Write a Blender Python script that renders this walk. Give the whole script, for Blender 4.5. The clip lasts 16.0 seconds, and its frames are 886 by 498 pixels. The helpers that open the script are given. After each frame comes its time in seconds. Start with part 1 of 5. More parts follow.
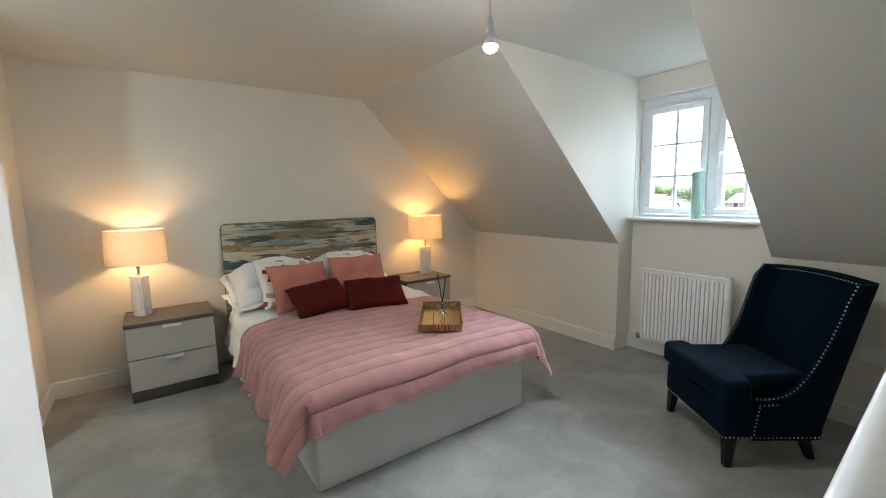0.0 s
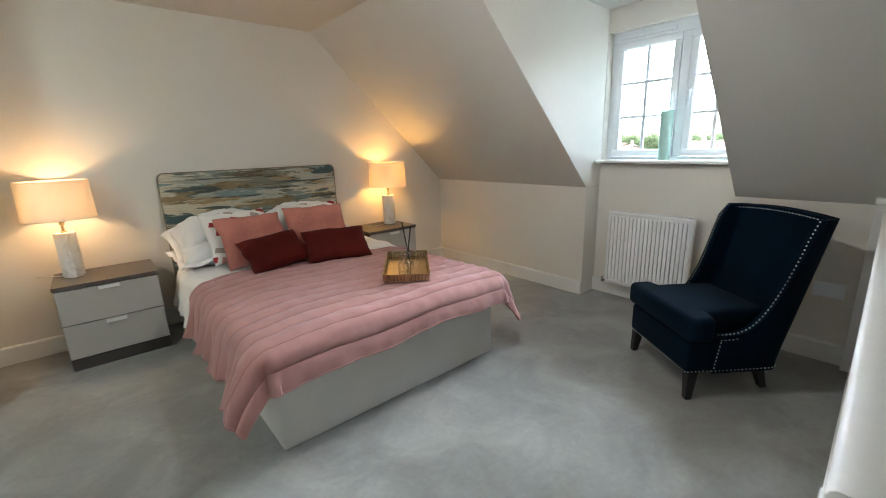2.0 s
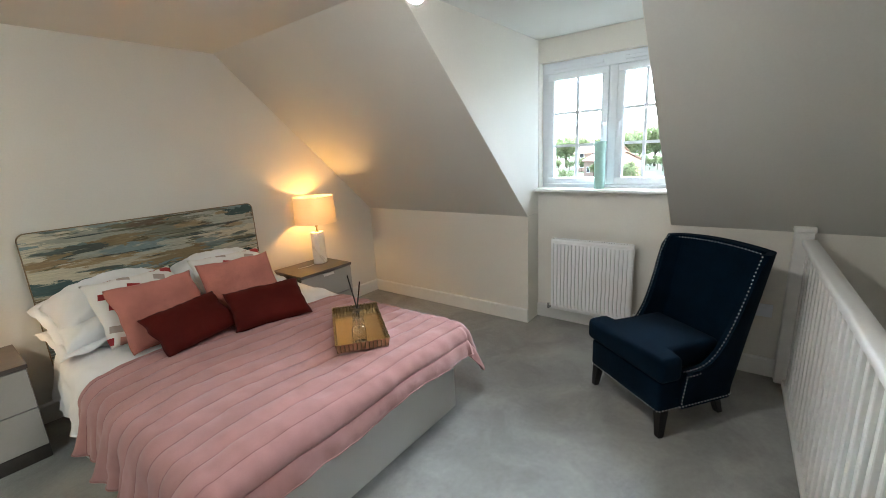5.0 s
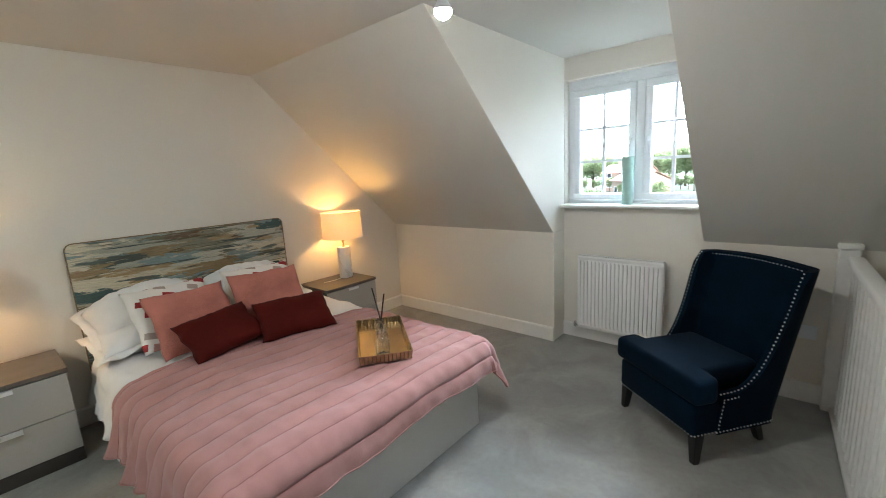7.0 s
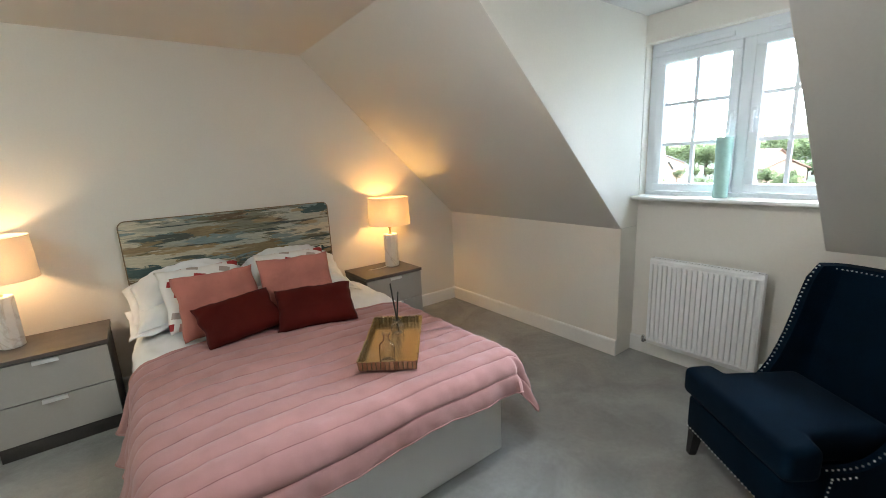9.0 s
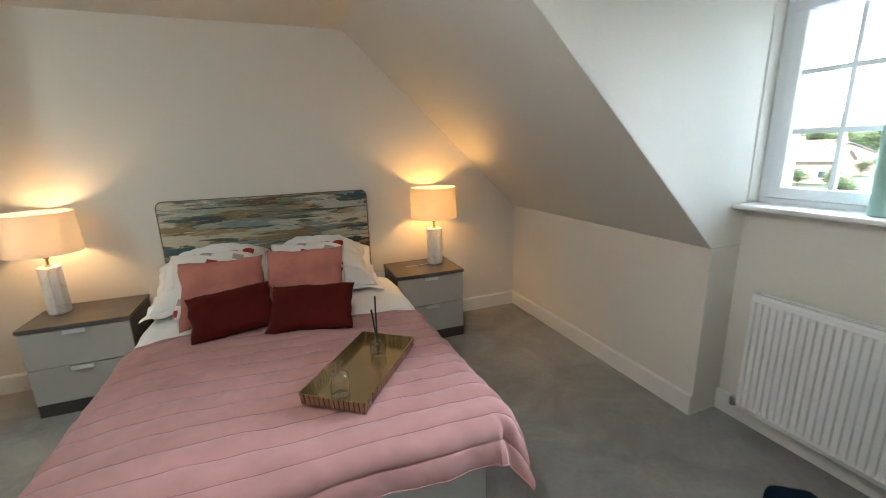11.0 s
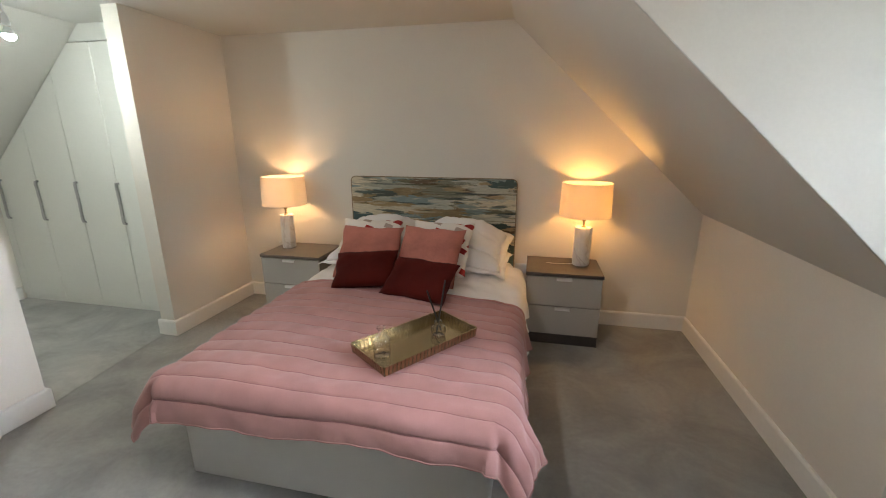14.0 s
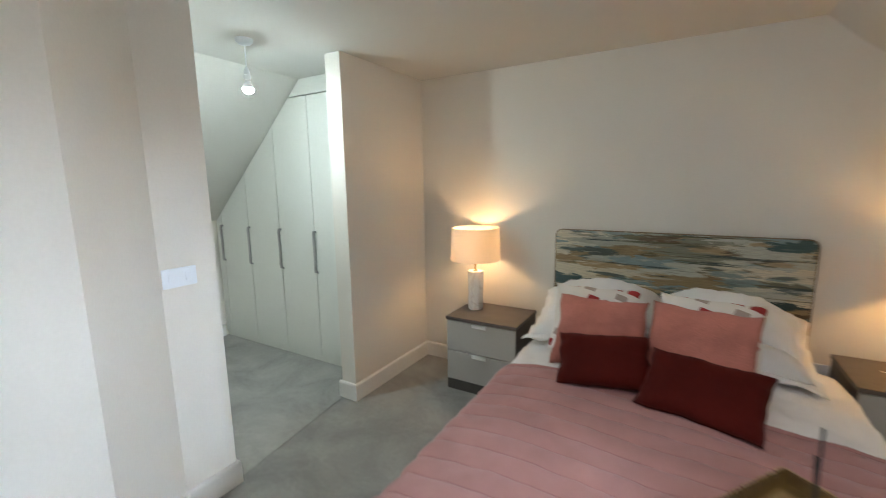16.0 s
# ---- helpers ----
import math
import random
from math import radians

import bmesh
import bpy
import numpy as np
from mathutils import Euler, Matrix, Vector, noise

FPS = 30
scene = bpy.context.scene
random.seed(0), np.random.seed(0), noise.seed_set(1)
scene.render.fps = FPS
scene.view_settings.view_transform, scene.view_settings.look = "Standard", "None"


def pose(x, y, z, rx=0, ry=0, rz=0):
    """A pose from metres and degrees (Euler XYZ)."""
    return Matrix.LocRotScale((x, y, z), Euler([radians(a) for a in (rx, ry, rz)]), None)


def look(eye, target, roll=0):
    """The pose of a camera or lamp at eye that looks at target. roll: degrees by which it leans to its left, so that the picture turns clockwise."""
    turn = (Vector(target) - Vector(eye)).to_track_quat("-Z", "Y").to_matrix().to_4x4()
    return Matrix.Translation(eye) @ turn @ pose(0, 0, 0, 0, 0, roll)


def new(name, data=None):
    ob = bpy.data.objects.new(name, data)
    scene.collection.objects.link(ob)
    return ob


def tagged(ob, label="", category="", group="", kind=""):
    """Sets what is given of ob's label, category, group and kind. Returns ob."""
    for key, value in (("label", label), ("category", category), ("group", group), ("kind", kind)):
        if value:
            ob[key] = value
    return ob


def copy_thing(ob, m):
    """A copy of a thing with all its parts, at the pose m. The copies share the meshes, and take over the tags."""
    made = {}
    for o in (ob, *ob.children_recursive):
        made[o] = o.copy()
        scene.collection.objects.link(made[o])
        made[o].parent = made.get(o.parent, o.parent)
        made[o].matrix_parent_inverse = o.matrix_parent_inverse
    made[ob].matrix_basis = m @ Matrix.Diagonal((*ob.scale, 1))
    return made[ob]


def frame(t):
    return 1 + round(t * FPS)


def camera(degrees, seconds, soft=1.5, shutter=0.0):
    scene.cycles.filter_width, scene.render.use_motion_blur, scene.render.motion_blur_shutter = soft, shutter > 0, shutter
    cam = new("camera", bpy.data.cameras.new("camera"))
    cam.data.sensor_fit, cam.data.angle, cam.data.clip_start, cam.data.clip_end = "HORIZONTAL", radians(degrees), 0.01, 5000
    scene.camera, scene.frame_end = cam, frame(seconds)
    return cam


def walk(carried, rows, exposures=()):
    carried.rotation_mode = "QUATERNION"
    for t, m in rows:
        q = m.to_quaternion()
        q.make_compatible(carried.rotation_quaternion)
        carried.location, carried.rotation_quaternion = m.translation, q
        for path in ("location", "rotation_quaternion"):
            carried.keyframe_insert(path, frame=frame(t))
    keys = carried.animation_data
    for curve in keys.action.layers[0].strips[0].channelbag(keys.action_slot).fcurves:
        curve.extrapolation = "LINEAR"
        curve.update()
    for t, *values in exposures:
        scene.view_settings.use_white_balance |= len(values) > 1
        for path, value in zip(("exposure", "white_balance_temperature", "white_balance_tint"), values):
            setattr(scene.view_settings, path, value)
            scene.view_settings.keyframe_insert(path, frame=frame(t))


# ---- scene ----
cam = camera(94.4, 16.0, soft=0.9, shutter=0.5)
PATH = [
    (0, (1.604, 1.039, 1.41), (2.758, 2.653, 1.157), -1.1),
    (0.5, (1.608, 1.036, 1.398), (2.755, 2.641, 1.07), -1.4),
    (1, (1.633, 1.056, 1.374), (2.781, 2.639, 0.954), -1.7),
    (1.5, (1.666, 1.083, 1.367), (2.856, 2.624, 0.91), -1.7),
    (2, (1.685, 1.15, 1.35), (2.941, 2.629, 0.866), -1.7),
    (2.5, (1.76, 1.314, 1.378), (3.099, 2.709, 0.868), -1.6),
    (3, (1.816, 1.39, 1.534), (3.211, 2.707, 0.97), -1.9),
    (3.5, (1.824, 1.438, 1.554), (3.277, 2.678, 0.963), -2.1),
    (4, (1.772, 1.497, 1.582), (3.284, 2.687, 1.035), -2.5),
    (6.5, (1.724, 1.511, 1.53), (3.252, 2.74, 1.142), -3.3),
    (7, (1.728, 1.504, 1.53), (3.211, 2.795, 1.161), -3.2),
    (7.5, (1.823, 1.504, 1.53), (3.242, 2.868, 1.174), -2.8),
    (8, (2.002, 1.489, 1.518), (3.334, 2.935, 1.152), -2.3),
    (8.5, (2.093, 1.487, 1.501), (3.337, 3.003, 1.108), -2.4),
    (11, (2.923, 1.634, 1.515), (3.614, 3.449, 1.039), -1.7),
    (11.5, (3.095, 1.67, 1.513), (3.539, 3.55, 0.997), -0.1),
    (12, (3.284, 1.746, 1.515), (3.443, 3.656, 0.943), 0.8),
    (12.5, (3.445, 1.733, 1.531), (3.428, 3.635, 0.913), 1.3),
    (13, (3.616, 1.625, 1.518), (3.41, 3.516, 0.901), 0.9),
    (13.5, (3.68, 1.577, 1.506), (3.359, 3.462, 0.918), 0.5),
    (14, (3.657, 1.556, 1.537), (3.247, 3.442, 1.013), -0.0),
    (14.5, (3.599, 1.587, 1.538), (3.099, 3.47, 1.085), -0.3),
    (15, (3.405, 1.689, 1.567), (2.762, 3.551, 1.22), -0.3),
    (15.5, (3.16, 1.775, 1.544), (2.315, 3.554, 1.196), -0.6),
    (16, (2.885, 1.99, 1.551), (1.88, 3.69, 1.233), -0.8),
]
walk(cam, [(t, look(eye, target, roll)) for t, eye, target, roll in PATH], ((0, 2.36, 6300, 10), (4, 2.46, 6300, 10), (8.5, 2.43, 6300, 10), (11, 2.27, 6300, 10), (12, 2.19, 6350, 10), (14, 2.18, 6750, 15), (15.2, 2.14, 6500, 14), (16, 2.25, 6150, 10)))

SKY_WATTS = 1330000.0
WARM, WARM_PALE = (1.0, 0.52, 0.15), (1.0, 0.61, 0.29)
LAMP_WATTS = 1.75
SHADE_THROUGH = 0.33
BULB_STRENGTH = 215.0
BULB2_STRENGTH = 225.0

# ---- light: overcast day outside, two warm table lamps, two bare pendant bulbs ----
world = bpy.data.worlds.new("sky")
scene.world = world
world.use_nodes = True
wn = world.node_tree
sky = wn.nodes.new("ShaderNodeTexSky")
sky.sky_type = "NISHITA"
sky.sun_disc = False
sky.sun_elevation = radians(42)
sky.sun_rotation = radians(225)
sky.air_density, sky.dust_density, sky.ozone_density = 1.0, 1.0, 1.0
wn.links.new(sky.outputs["Color"], wn.nodes["Background"].inputs["Color"])
wn.nodes["Background"].inputs["Strength"].default_value = 0.15

sun_data = bpy.data.lights.new("sun", "SUN")
sun_data.energy = 3.0
sun_data.angle = radians(12)
sun_data.color = (1.0, 0.96, 0.9)
sun = new("sun", sun_data)
sun.matrix_world = look((-14, -14, 25), (0, 0, 3.0))


# the bright overcast sky before the dormer window, behind the far trees
sky_data = bpy.data.lights.new("sky_light", "AREA")
sky_data.shape, sky_data.size, sky_data.size_y = "RECTANGLE", 270.0, 190.0
sky_data.energy, sky_data.color = SKY_WATTS, (0.78, 0.90, 1.0)
sky_light = new("sky_light", sky_data)
sky_light.matrix_world = look((215.0, 60.0, 98.0), (5.2, 2.5, 1.7))

# ---- materials ----
def material(name, base, rough=0.6, metal=0.0, vary=0.06, scale=4.0, grain=120.0, bump=0.1, depth=0.002, sheen=0.0, tint=None, spec=0.5):
    """A surface with slow stains, fine grain and a little relief, at real-world size."""
    m = bpy.data.materials.new(name)
    m.use_nodes = True
    nt = m.node_tree
    bsdf = nt.nodes["Principled BSDF"]
    co = nt.nodes.new("ShaderNodeTexCoord")
    slow = nt.nodes.new("ShaderNodeTexNoise")
    slow.inputs["Scale"].default_value = scale
    slow.inputs["Detail"].default_value = 4.0
    fine = nt.nodes.new("ShaderNodeTexNoise")
    fine.inputs["Scale"].default_value = grain
    fine.inputs["Detail"].default_value = 3.0
    for n in (slow, fine):
        nt.links.new(co.outputs["Object"], n.inputs["Vector"])
    both = nt.nodes.new("ShaderNodeMath")
    both.operation = "ADD"
    nt.links.new(slow.outputs["Fac"], both.inputs[0])
    nt.links.new(fine.outputs["Fac"], both.inputs[1])
    ramp = nt.nodes.new("ShaderNodeMapRange")
    ramp.inputs["From Min"].default_value, ramp.inputs["From Max"].default_value = 0.6, 1.4
    nt.links.new(both.outputs[0], ramp.inputs["Value"])
    mix = nt.nodes.new("ShaderNodeMix")
    mix.data_type = "RGBA"
    low = tint or [c * (1 - vary * 2) for c in base]
    mix.inputs["A"].default_value = (*low, 1)
    mix.inputs["B"].default_value = (*[min(1, c * (1 + vary)) for c in base], 1)
    nt.links.new(ramp.outputs["Result"], mix.inputs["Factor"])
    nt.links.new(mix.outputs["Result"], bsdf.inputs["Base Color"])
    bsdf.inputs["Roughness"].default_value = rough
    bsdf.inputs["Metallic"].default_value = metal
    bsdf.inputs["Specular IOR Level"].default_value = spec
    bsdf.inputs["Sheen Weight"].default_value = sheen
    if bump:
        b = nt.nodes.new("ShaderNodeBump")
        b.inputs["Strength"].default_value = bump
        b.inputs["Distance"].default_value = depth
        nt.links.new(fine.outputs["Fac"], b.inputs["Height"])
        nt.links.new(b.outputs["Normal"], bsdf.inputs["Normal"])
    return m


def glowing(name, colour, strength):
    m = bpy.data.materials.new(name)
    m.use_nodes = True
    b = m.node_tree.nodes["Principled BSDF"]
    b.inputs["Base Color"].default_value = (0.9, 0.9, 0.9, 1)
    b.inputs["Emission Color"].default_value = (*colour, 1)
    b.inputs["Emission Strength"].default_value = strength
    return m


def glassy(name, colour=(1, 1, 1), rough=0.0, ior=1.45):
    m = bpy.data.materials.new(name)
    m.use_nodes = True
    b = m.node_tree.nodes["Principled BSDF"]
    b.inputs["Base Color"].default_value = (*colour, 1)
    b.inputs["Transmission Weight"].default_value = 1.0
    b.inputs["Roughness"].default_value = rough
    b.inputs["IOR"].default_value = ior
    return m


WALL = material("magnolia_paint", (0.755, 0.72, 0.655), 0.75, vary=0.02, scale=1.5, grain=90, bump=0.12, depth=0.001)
# white paint toned down: the ceilings' weaker light is put into this colour
CEIL = material("dimmed_ceiling_paint", (0.605, 0.595, 0.555), 0.8, vary=0.02, scale=1.5, grain=90, bump=0.12, depth=0.001)
GLOSS = material("white_gloss_paint", (0.8, 0.79, 0.76), 0.48, vary=0.02, scale=5, grain=40, bump=0.05, depth=0.001)
def carpet(name, base):
    """Cut pile: brushed patches some hand-widths across, tufts, and a fine relief."""
    m = material(name, base, 0.95, vary=0.07, scale=40.0, grain=380, bump=0.7, depth=0.004, sheen=0.15)
    nt = m.node_tree
    bsdf = nt.nodes["Principled BSDF"]
    co = nt.nodes["Texture Coordinate"]
    n = nt.nodes.new("ShaderNodeTexNoise")
    n.inputs["Scale"].default_value = 2.6
    n.inputs["Detail"].default_value = 5.0
    n.inputs["Roughness"].default_value = 0.6
    n.inputs["Distortion"].default_value = 0.6
    r = nt.nodes.new("ShaderNodeMapRange")
    r.inputs["From Min"].default_value, r.inputs["From Max"].default_value = 0.36, 0.66
    r.inputs["To Min"].default_value, r.inputs["To Max"].default_value = 0.79, 1.17
    mul = nt.nodes.new("ShaderNodeVectorMath")
    mul.operation = "SCALE"
    old = bsdf.inputs["Base Color"].links[0].from_socket
    nt.links.new(co.outputs["Object"], n.inputs["Vector"])
    nt.links.new(n.outputs["Fac"], r.inputs["Value"])
    nt.links.new(old, mul.inputs[0])
    nt.links.new(r.outputs["Result"], mul.inputs["Scale"])
    nt.links.new(mul.outputs["Vector"], bsdf.inputs["Base Color"])
    return m


CARPET = carpet("grey_carpet", (0.310, 0.307, 0.290))
# the same carpet made paler, to carry the light on the dressing floor
LIT_CARPET = carpet("lit_grey_carpet", (0.38, 0.375, 0.35))
UPVC = material("white_upvc", (0.80, 0.84, 0.88), 0.3, vary=0.01, scale=5, grain=60, bump=0.0)
RADIATOR = material("white_radiator_enamel", (0.86, 0.865, 0.86), 0.35, vary=0.01, scale=6, grain=60, bump=0.0)
CHROME = material("brushed_chrome", (0.75, 0.75, 0.75), 0.25, 1.0, vary=0.04, scale=8, grain=200, bump=0.0)
GLASS = glassy("clear_glass")

# ---- mesh helpers ----
def add_box(bm, x0, x1, y0, y1, z0, z1, m=None):
    v = [bm.verts.new((x, y, z)) for z in (z0, z1) for x, y in ((x0, y0), (x1, y0), (x1, y1), (x0, y1))]
    for f in ((3, 2, 1, 0), (4, 5, 6, 7), (0, 1, 5, 4), (1, 2, 6, 5), (2, 3, 7, 6), (3, 0, 4, 7)):
        bm.faces.new([v[i] for i in f])
    if m is not None:
        bmesh.ops.transform(bm, matrix=m, verts=v)
    return v


def add_prism(bm, outline, lift):
    """A solid from a flat outline (3D points) swept along lift."""
    lift = Vector(lift)
    a = [bm.verts.new(p) for p in outline]
    b = [bm.verts.new(Vector(p) + lift) for p in outline]
    n = len(a)
    bm.faces.new(a[::-1])
    bm.faces.new(b)
    for i in range(n):
        bm.faces.new((a[i], a[(i + 1) % n], b[(i + 1) % n], b[i]))


def add_lathe(bm, profile, n=24, centre=(0, 0), cap=True):
    """A turned body: profile is (radius, z) from bottom to top."""
    rings = []
    for r, z in profile:
        rings.append([bm.verts.new((centre[0] + r * math.cos(2 * math.pi * i / n), centre[1] + r * math.sin(2 * math.pi * i / n), z)) for i in range(n)])
    for a, b in zip(rings, rings[1:]):
        for i in range(n):
            bm.faces.new((a[i], a[(i + 1) % n], b[(i + 1) % n], b[i]))
    if cap:
        bm.faces.new(rings[0][::-1])
        bm.faces.new(rings[-1])


def bevelled(bm, width, segments=2, angle=30):
    bmesh.ops.recalc_face_normals(bm, faces=bm.faces[:])
    edges = [e for e in bm.edges if len(e.link_faces) == 2 and e.calc_face_angle(0) > radians(angle)]
    if width:
        bmesh.ops.bevel(bm, geom=edges, offset=width, segments=segments, affect="EDGES", profile=0.5)
    return bm


def part(name, bm, mat, parent=None, label="", smooth=False, m=None):
    """Links a bmesh as one mesh object, under parent if there is one."""
    bmesh.ops.recalc_face_normals(bm, faces=bm.faces[:])
    me = bpy.data.meshes.new(name)
    bm.to_mesh(me)
    bm.free()
    me.materials.append(mat)
    if smooth:
        me.polygons.foreach_set("use_smooth", [True] * len(me.polygons))
        me.set_sharp_from_angle(angle=radians(40))
    ob = new(name, me)
    if parent:
        ob.parent = parent
    if m is not None:
        ob.matrix_basis = m
    if label:
        tagged(ob, label)
    return ob


def box(name, x0, x1, y0, y1, z0, z1, mat, parent=None, label="", bevel=0.0, segments=2, m=None):
    bm = bmesh.new()
    add_box(bm, x0, x1, y0, y1, z0, z1)
    if bevel:
        bevelled(bm, bevel, segments)
    return part(name, bm, mat, parent, label, smooth=bevel > 0, m=m)


def structure(ob, label, category):
    return tagged(ob, label, category, kind="structure")


def thing(name, label, category, group="", at=None):
    ob = new(name)
    ob.empty_display_size = 0.1
    if at is not None:
        ob.matrix_world = at
    return tagged(ob, label, category, group)


# ---- the plan, in metres ----
NORTH, CEILING = 5.0, 2.39
KNEE_X, KNEE_Z = 4.938, 0.972
SLOPE_TOP_X = KNEE_X - (CEILING - KNEE_Z) / 0.955
DORMER_S, DORMER_N, WIN_X = 1.96, 3.047, 5.15
SOUTH = 0.28
WEST_X, WEST_SLOPE = -1.19, 0.887
WEST_Z = 1.21
WEST_TOP_X = WEST_X + (CEILING - WEST_Z) / WEST_SLOPE
T = 0.12

STUB_W, STUB_E, STUB_S = 0.79, 0.92, 4.05
C_X, C_Y0, C_Y1, A_X, A_Y = 0.945, 2.86, 3.11, 1.33, 2.475

# floor with the stairwell left open
bm = bmesh.new()
add_box(bm, WEST_X - T, KNEE_X + 0.35, 1.08, NORTH + T, -0.25, 0)
add_box(bm, 1.2, 2.43, -1.2, 1.08, -0.25, 0)
structure(part("floor", bm, CARPET), "light grey cut-pile carpet with brushed lighter and darker patches", "floor")

# the dressing area's floor: its patch of light is painted as paler carpet
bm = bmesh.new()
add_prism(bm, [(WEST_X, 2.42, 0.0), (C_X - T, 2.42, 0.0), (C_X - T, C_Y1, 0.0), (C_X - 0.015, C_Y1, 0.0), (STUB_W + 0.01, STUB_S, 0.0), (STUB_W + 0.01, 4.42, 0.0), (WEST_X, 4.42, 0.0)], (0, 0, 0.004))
structure(part("floor_dressing", bm, LIT_CARPET), "grey carpet in the dressing area, its brighter light put into the colour", "floor")

# north wall: rectangular, up to the ceiling
structure(box("wall_north", WEST_X - T, KNEE_X + 0.4, NORTH, NORTH + T, -0.25, CEILING + 0.2, WALL), "magnolia painted wall behind the bed", "wall")

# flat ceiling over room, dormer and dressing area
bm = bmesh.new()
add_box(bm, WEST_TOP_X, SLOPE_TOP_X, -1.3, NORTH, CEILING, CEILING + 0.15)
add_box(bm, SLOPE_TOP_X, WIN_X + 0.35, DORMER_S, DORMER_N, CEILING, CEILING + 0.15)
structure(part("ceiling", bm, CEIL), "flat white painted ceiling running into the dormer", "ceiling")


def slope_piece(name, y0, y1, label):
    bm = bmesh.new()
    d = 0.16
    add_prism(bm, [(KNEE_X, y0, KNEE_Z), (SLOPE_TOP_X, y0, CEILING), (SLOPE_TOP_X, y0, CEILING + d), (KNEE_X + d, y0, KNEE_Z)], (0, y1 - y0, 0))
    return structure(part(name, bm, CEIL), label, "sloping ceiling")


slope_piece("ceiling_slope_north", DORMER_N + 0.003, NORTH, "white painted sloping attic ceiling beside the dormer")
slope_piece("ceiling_slope_south", SOUTH, DORMER_S - 0.003, "white painted sloping attic ceiling behind the armchair")
structure(box("wall_knee_north", KNEE_X, KNEE_X + 0.25, DORMER_N, NORTH, -0.25, KNEE_Z, WALL), "low magnolia knee wall under the sloping ceiling", "wall")
structure(box("wall_knee_south", KNEE_X, KNEE_X + 0.25, SOUTH, DORMER_S, -3, KNEE_Z, WALL), "low magnolia knee wall behind the armchair", "wall")

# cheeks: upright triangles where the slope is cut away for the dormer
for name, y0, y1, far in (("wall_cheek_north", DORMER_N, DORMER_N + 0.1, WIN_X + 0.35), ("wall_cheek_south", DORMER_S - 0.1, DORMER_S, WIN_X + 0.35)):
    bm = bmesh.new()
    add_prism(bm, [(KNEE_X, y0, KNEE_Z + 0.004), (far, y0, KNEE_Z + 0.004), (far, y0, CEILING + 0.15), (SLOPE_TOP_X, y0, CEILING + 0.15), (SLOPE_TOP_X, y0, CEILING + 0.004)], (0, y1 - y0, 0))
    # painted like the slopes; the lighter WALL colour stands for window light here
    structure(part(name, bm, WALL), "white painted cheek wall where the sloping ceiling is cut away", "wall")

# window wall with its opening
WY0, WY1, WZ0, WZ1 = 1.968, 3.039, 1.165, 2.215
bm = bmesh.new()
add_box(bm, WIN_X, WIN_X + 0.33, DORMER_S, DORMER_N, -0.25, WZ0)
add_box(bm, WIN_X, WIN_X + 0.33, DORMER_S, DORMER_N, WZ1, CEILING)
add_box(bm, WIN_X, WIN_X + 0.33, DORMER_S, WY0, WZ0, WZ1)
add_box(bm, WIN_X, WIN_X + 0.33, WY1, DORMER_N, WZ0, WZ1)
structure(part("wall_east", bm, WALL), "cream painted dormer wall below and above the window", "wall")

# partition stub beside the bed, between bedroom and dressing area
structure(box("wall_stub", STUB_W, STUB_E, STUB_S, NORTH, -0.01, CEILING, WALL), "magnolia partition stub beside the bed", "wall")

# splayed wall block between landing, bedroom and dressing area
bm = bmesh.new()
add_prism(bm, [(C_X, C_Y1, -0.01), (C_X, C_Y0, -0.01), (A_X, A_Y, -0.01), (A_X, -1.3, -0.01), (A_X - T, -1.3, -0.01), (A_X - T, A_Y - 0.05, -0.01), (C_X - T, C_Y0 - 0.05, -0.01), (C_X - T, C_Y1, -0.01)], (0, 0, CEILING + 0.01))
structure(part("wall_splay", bm, WALL), "off-white painted splayed wall beside the dressing opening", "wall")

# closing walls: dressing area south side and west side, landing and stairwell
structure(box("wall_dressing_south", WEST_X - T, C_X - T, 2.3, 2.42, -0.25, CEILING, WALL), "white painted wall closing the dressing area", "wall")
structure(box("wall_west", WEST_X - T, WEST_X, 2.42, NORTH, -0.25, WEST_Z, WALL), "low white knee wall of the dressing area", "wall")
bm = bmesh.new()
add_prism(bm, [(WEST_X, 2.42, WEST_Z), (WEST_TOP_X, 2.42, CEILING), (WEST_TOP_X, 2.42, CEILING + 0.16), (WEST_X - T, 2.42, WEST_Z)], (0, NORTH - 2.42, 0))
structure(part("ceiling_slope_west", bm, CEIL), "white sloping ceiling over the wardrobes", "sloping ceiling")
structure(box("wall_south", 2.36, KNEE_X + 0.16, SOUTH - T, SOUTH, -3, CEILING, WALL), "magnolia painted wall above the stairwell", "wall")
structure(box("wall_landing_south", 1.2, 2.36, -1.3, -1.2, -0.25, CEILING, WALL), "plain painted wall closing the landing", "wall")
structure(box("wall_landing_east", 2.36, 2.46, -1.2, SOUTH - T, -0.25, CEILING, WALL), "plain painted wall beside the landing", "wall")
bm = bmesh.new()
add_box(bm, 2.43, KNEE_X, SOUTH, 1.08, -3, -2.9)
structure(part("floor_below", bm, CARPET), "grey carpet at the foot of the stairwell", "floor")
structure(box("wall_well_west", 2.33, 2.43, SOUTH, 1.08, -3, -0.25, WALL), "magnolia wall of the stairwell", "wall")
structure(box("wall_well_north", 2.43, KNEE_X, 1.08, 1.16, -3, -0.25, WALL), "magnolia wall of the stairwell", "wall")


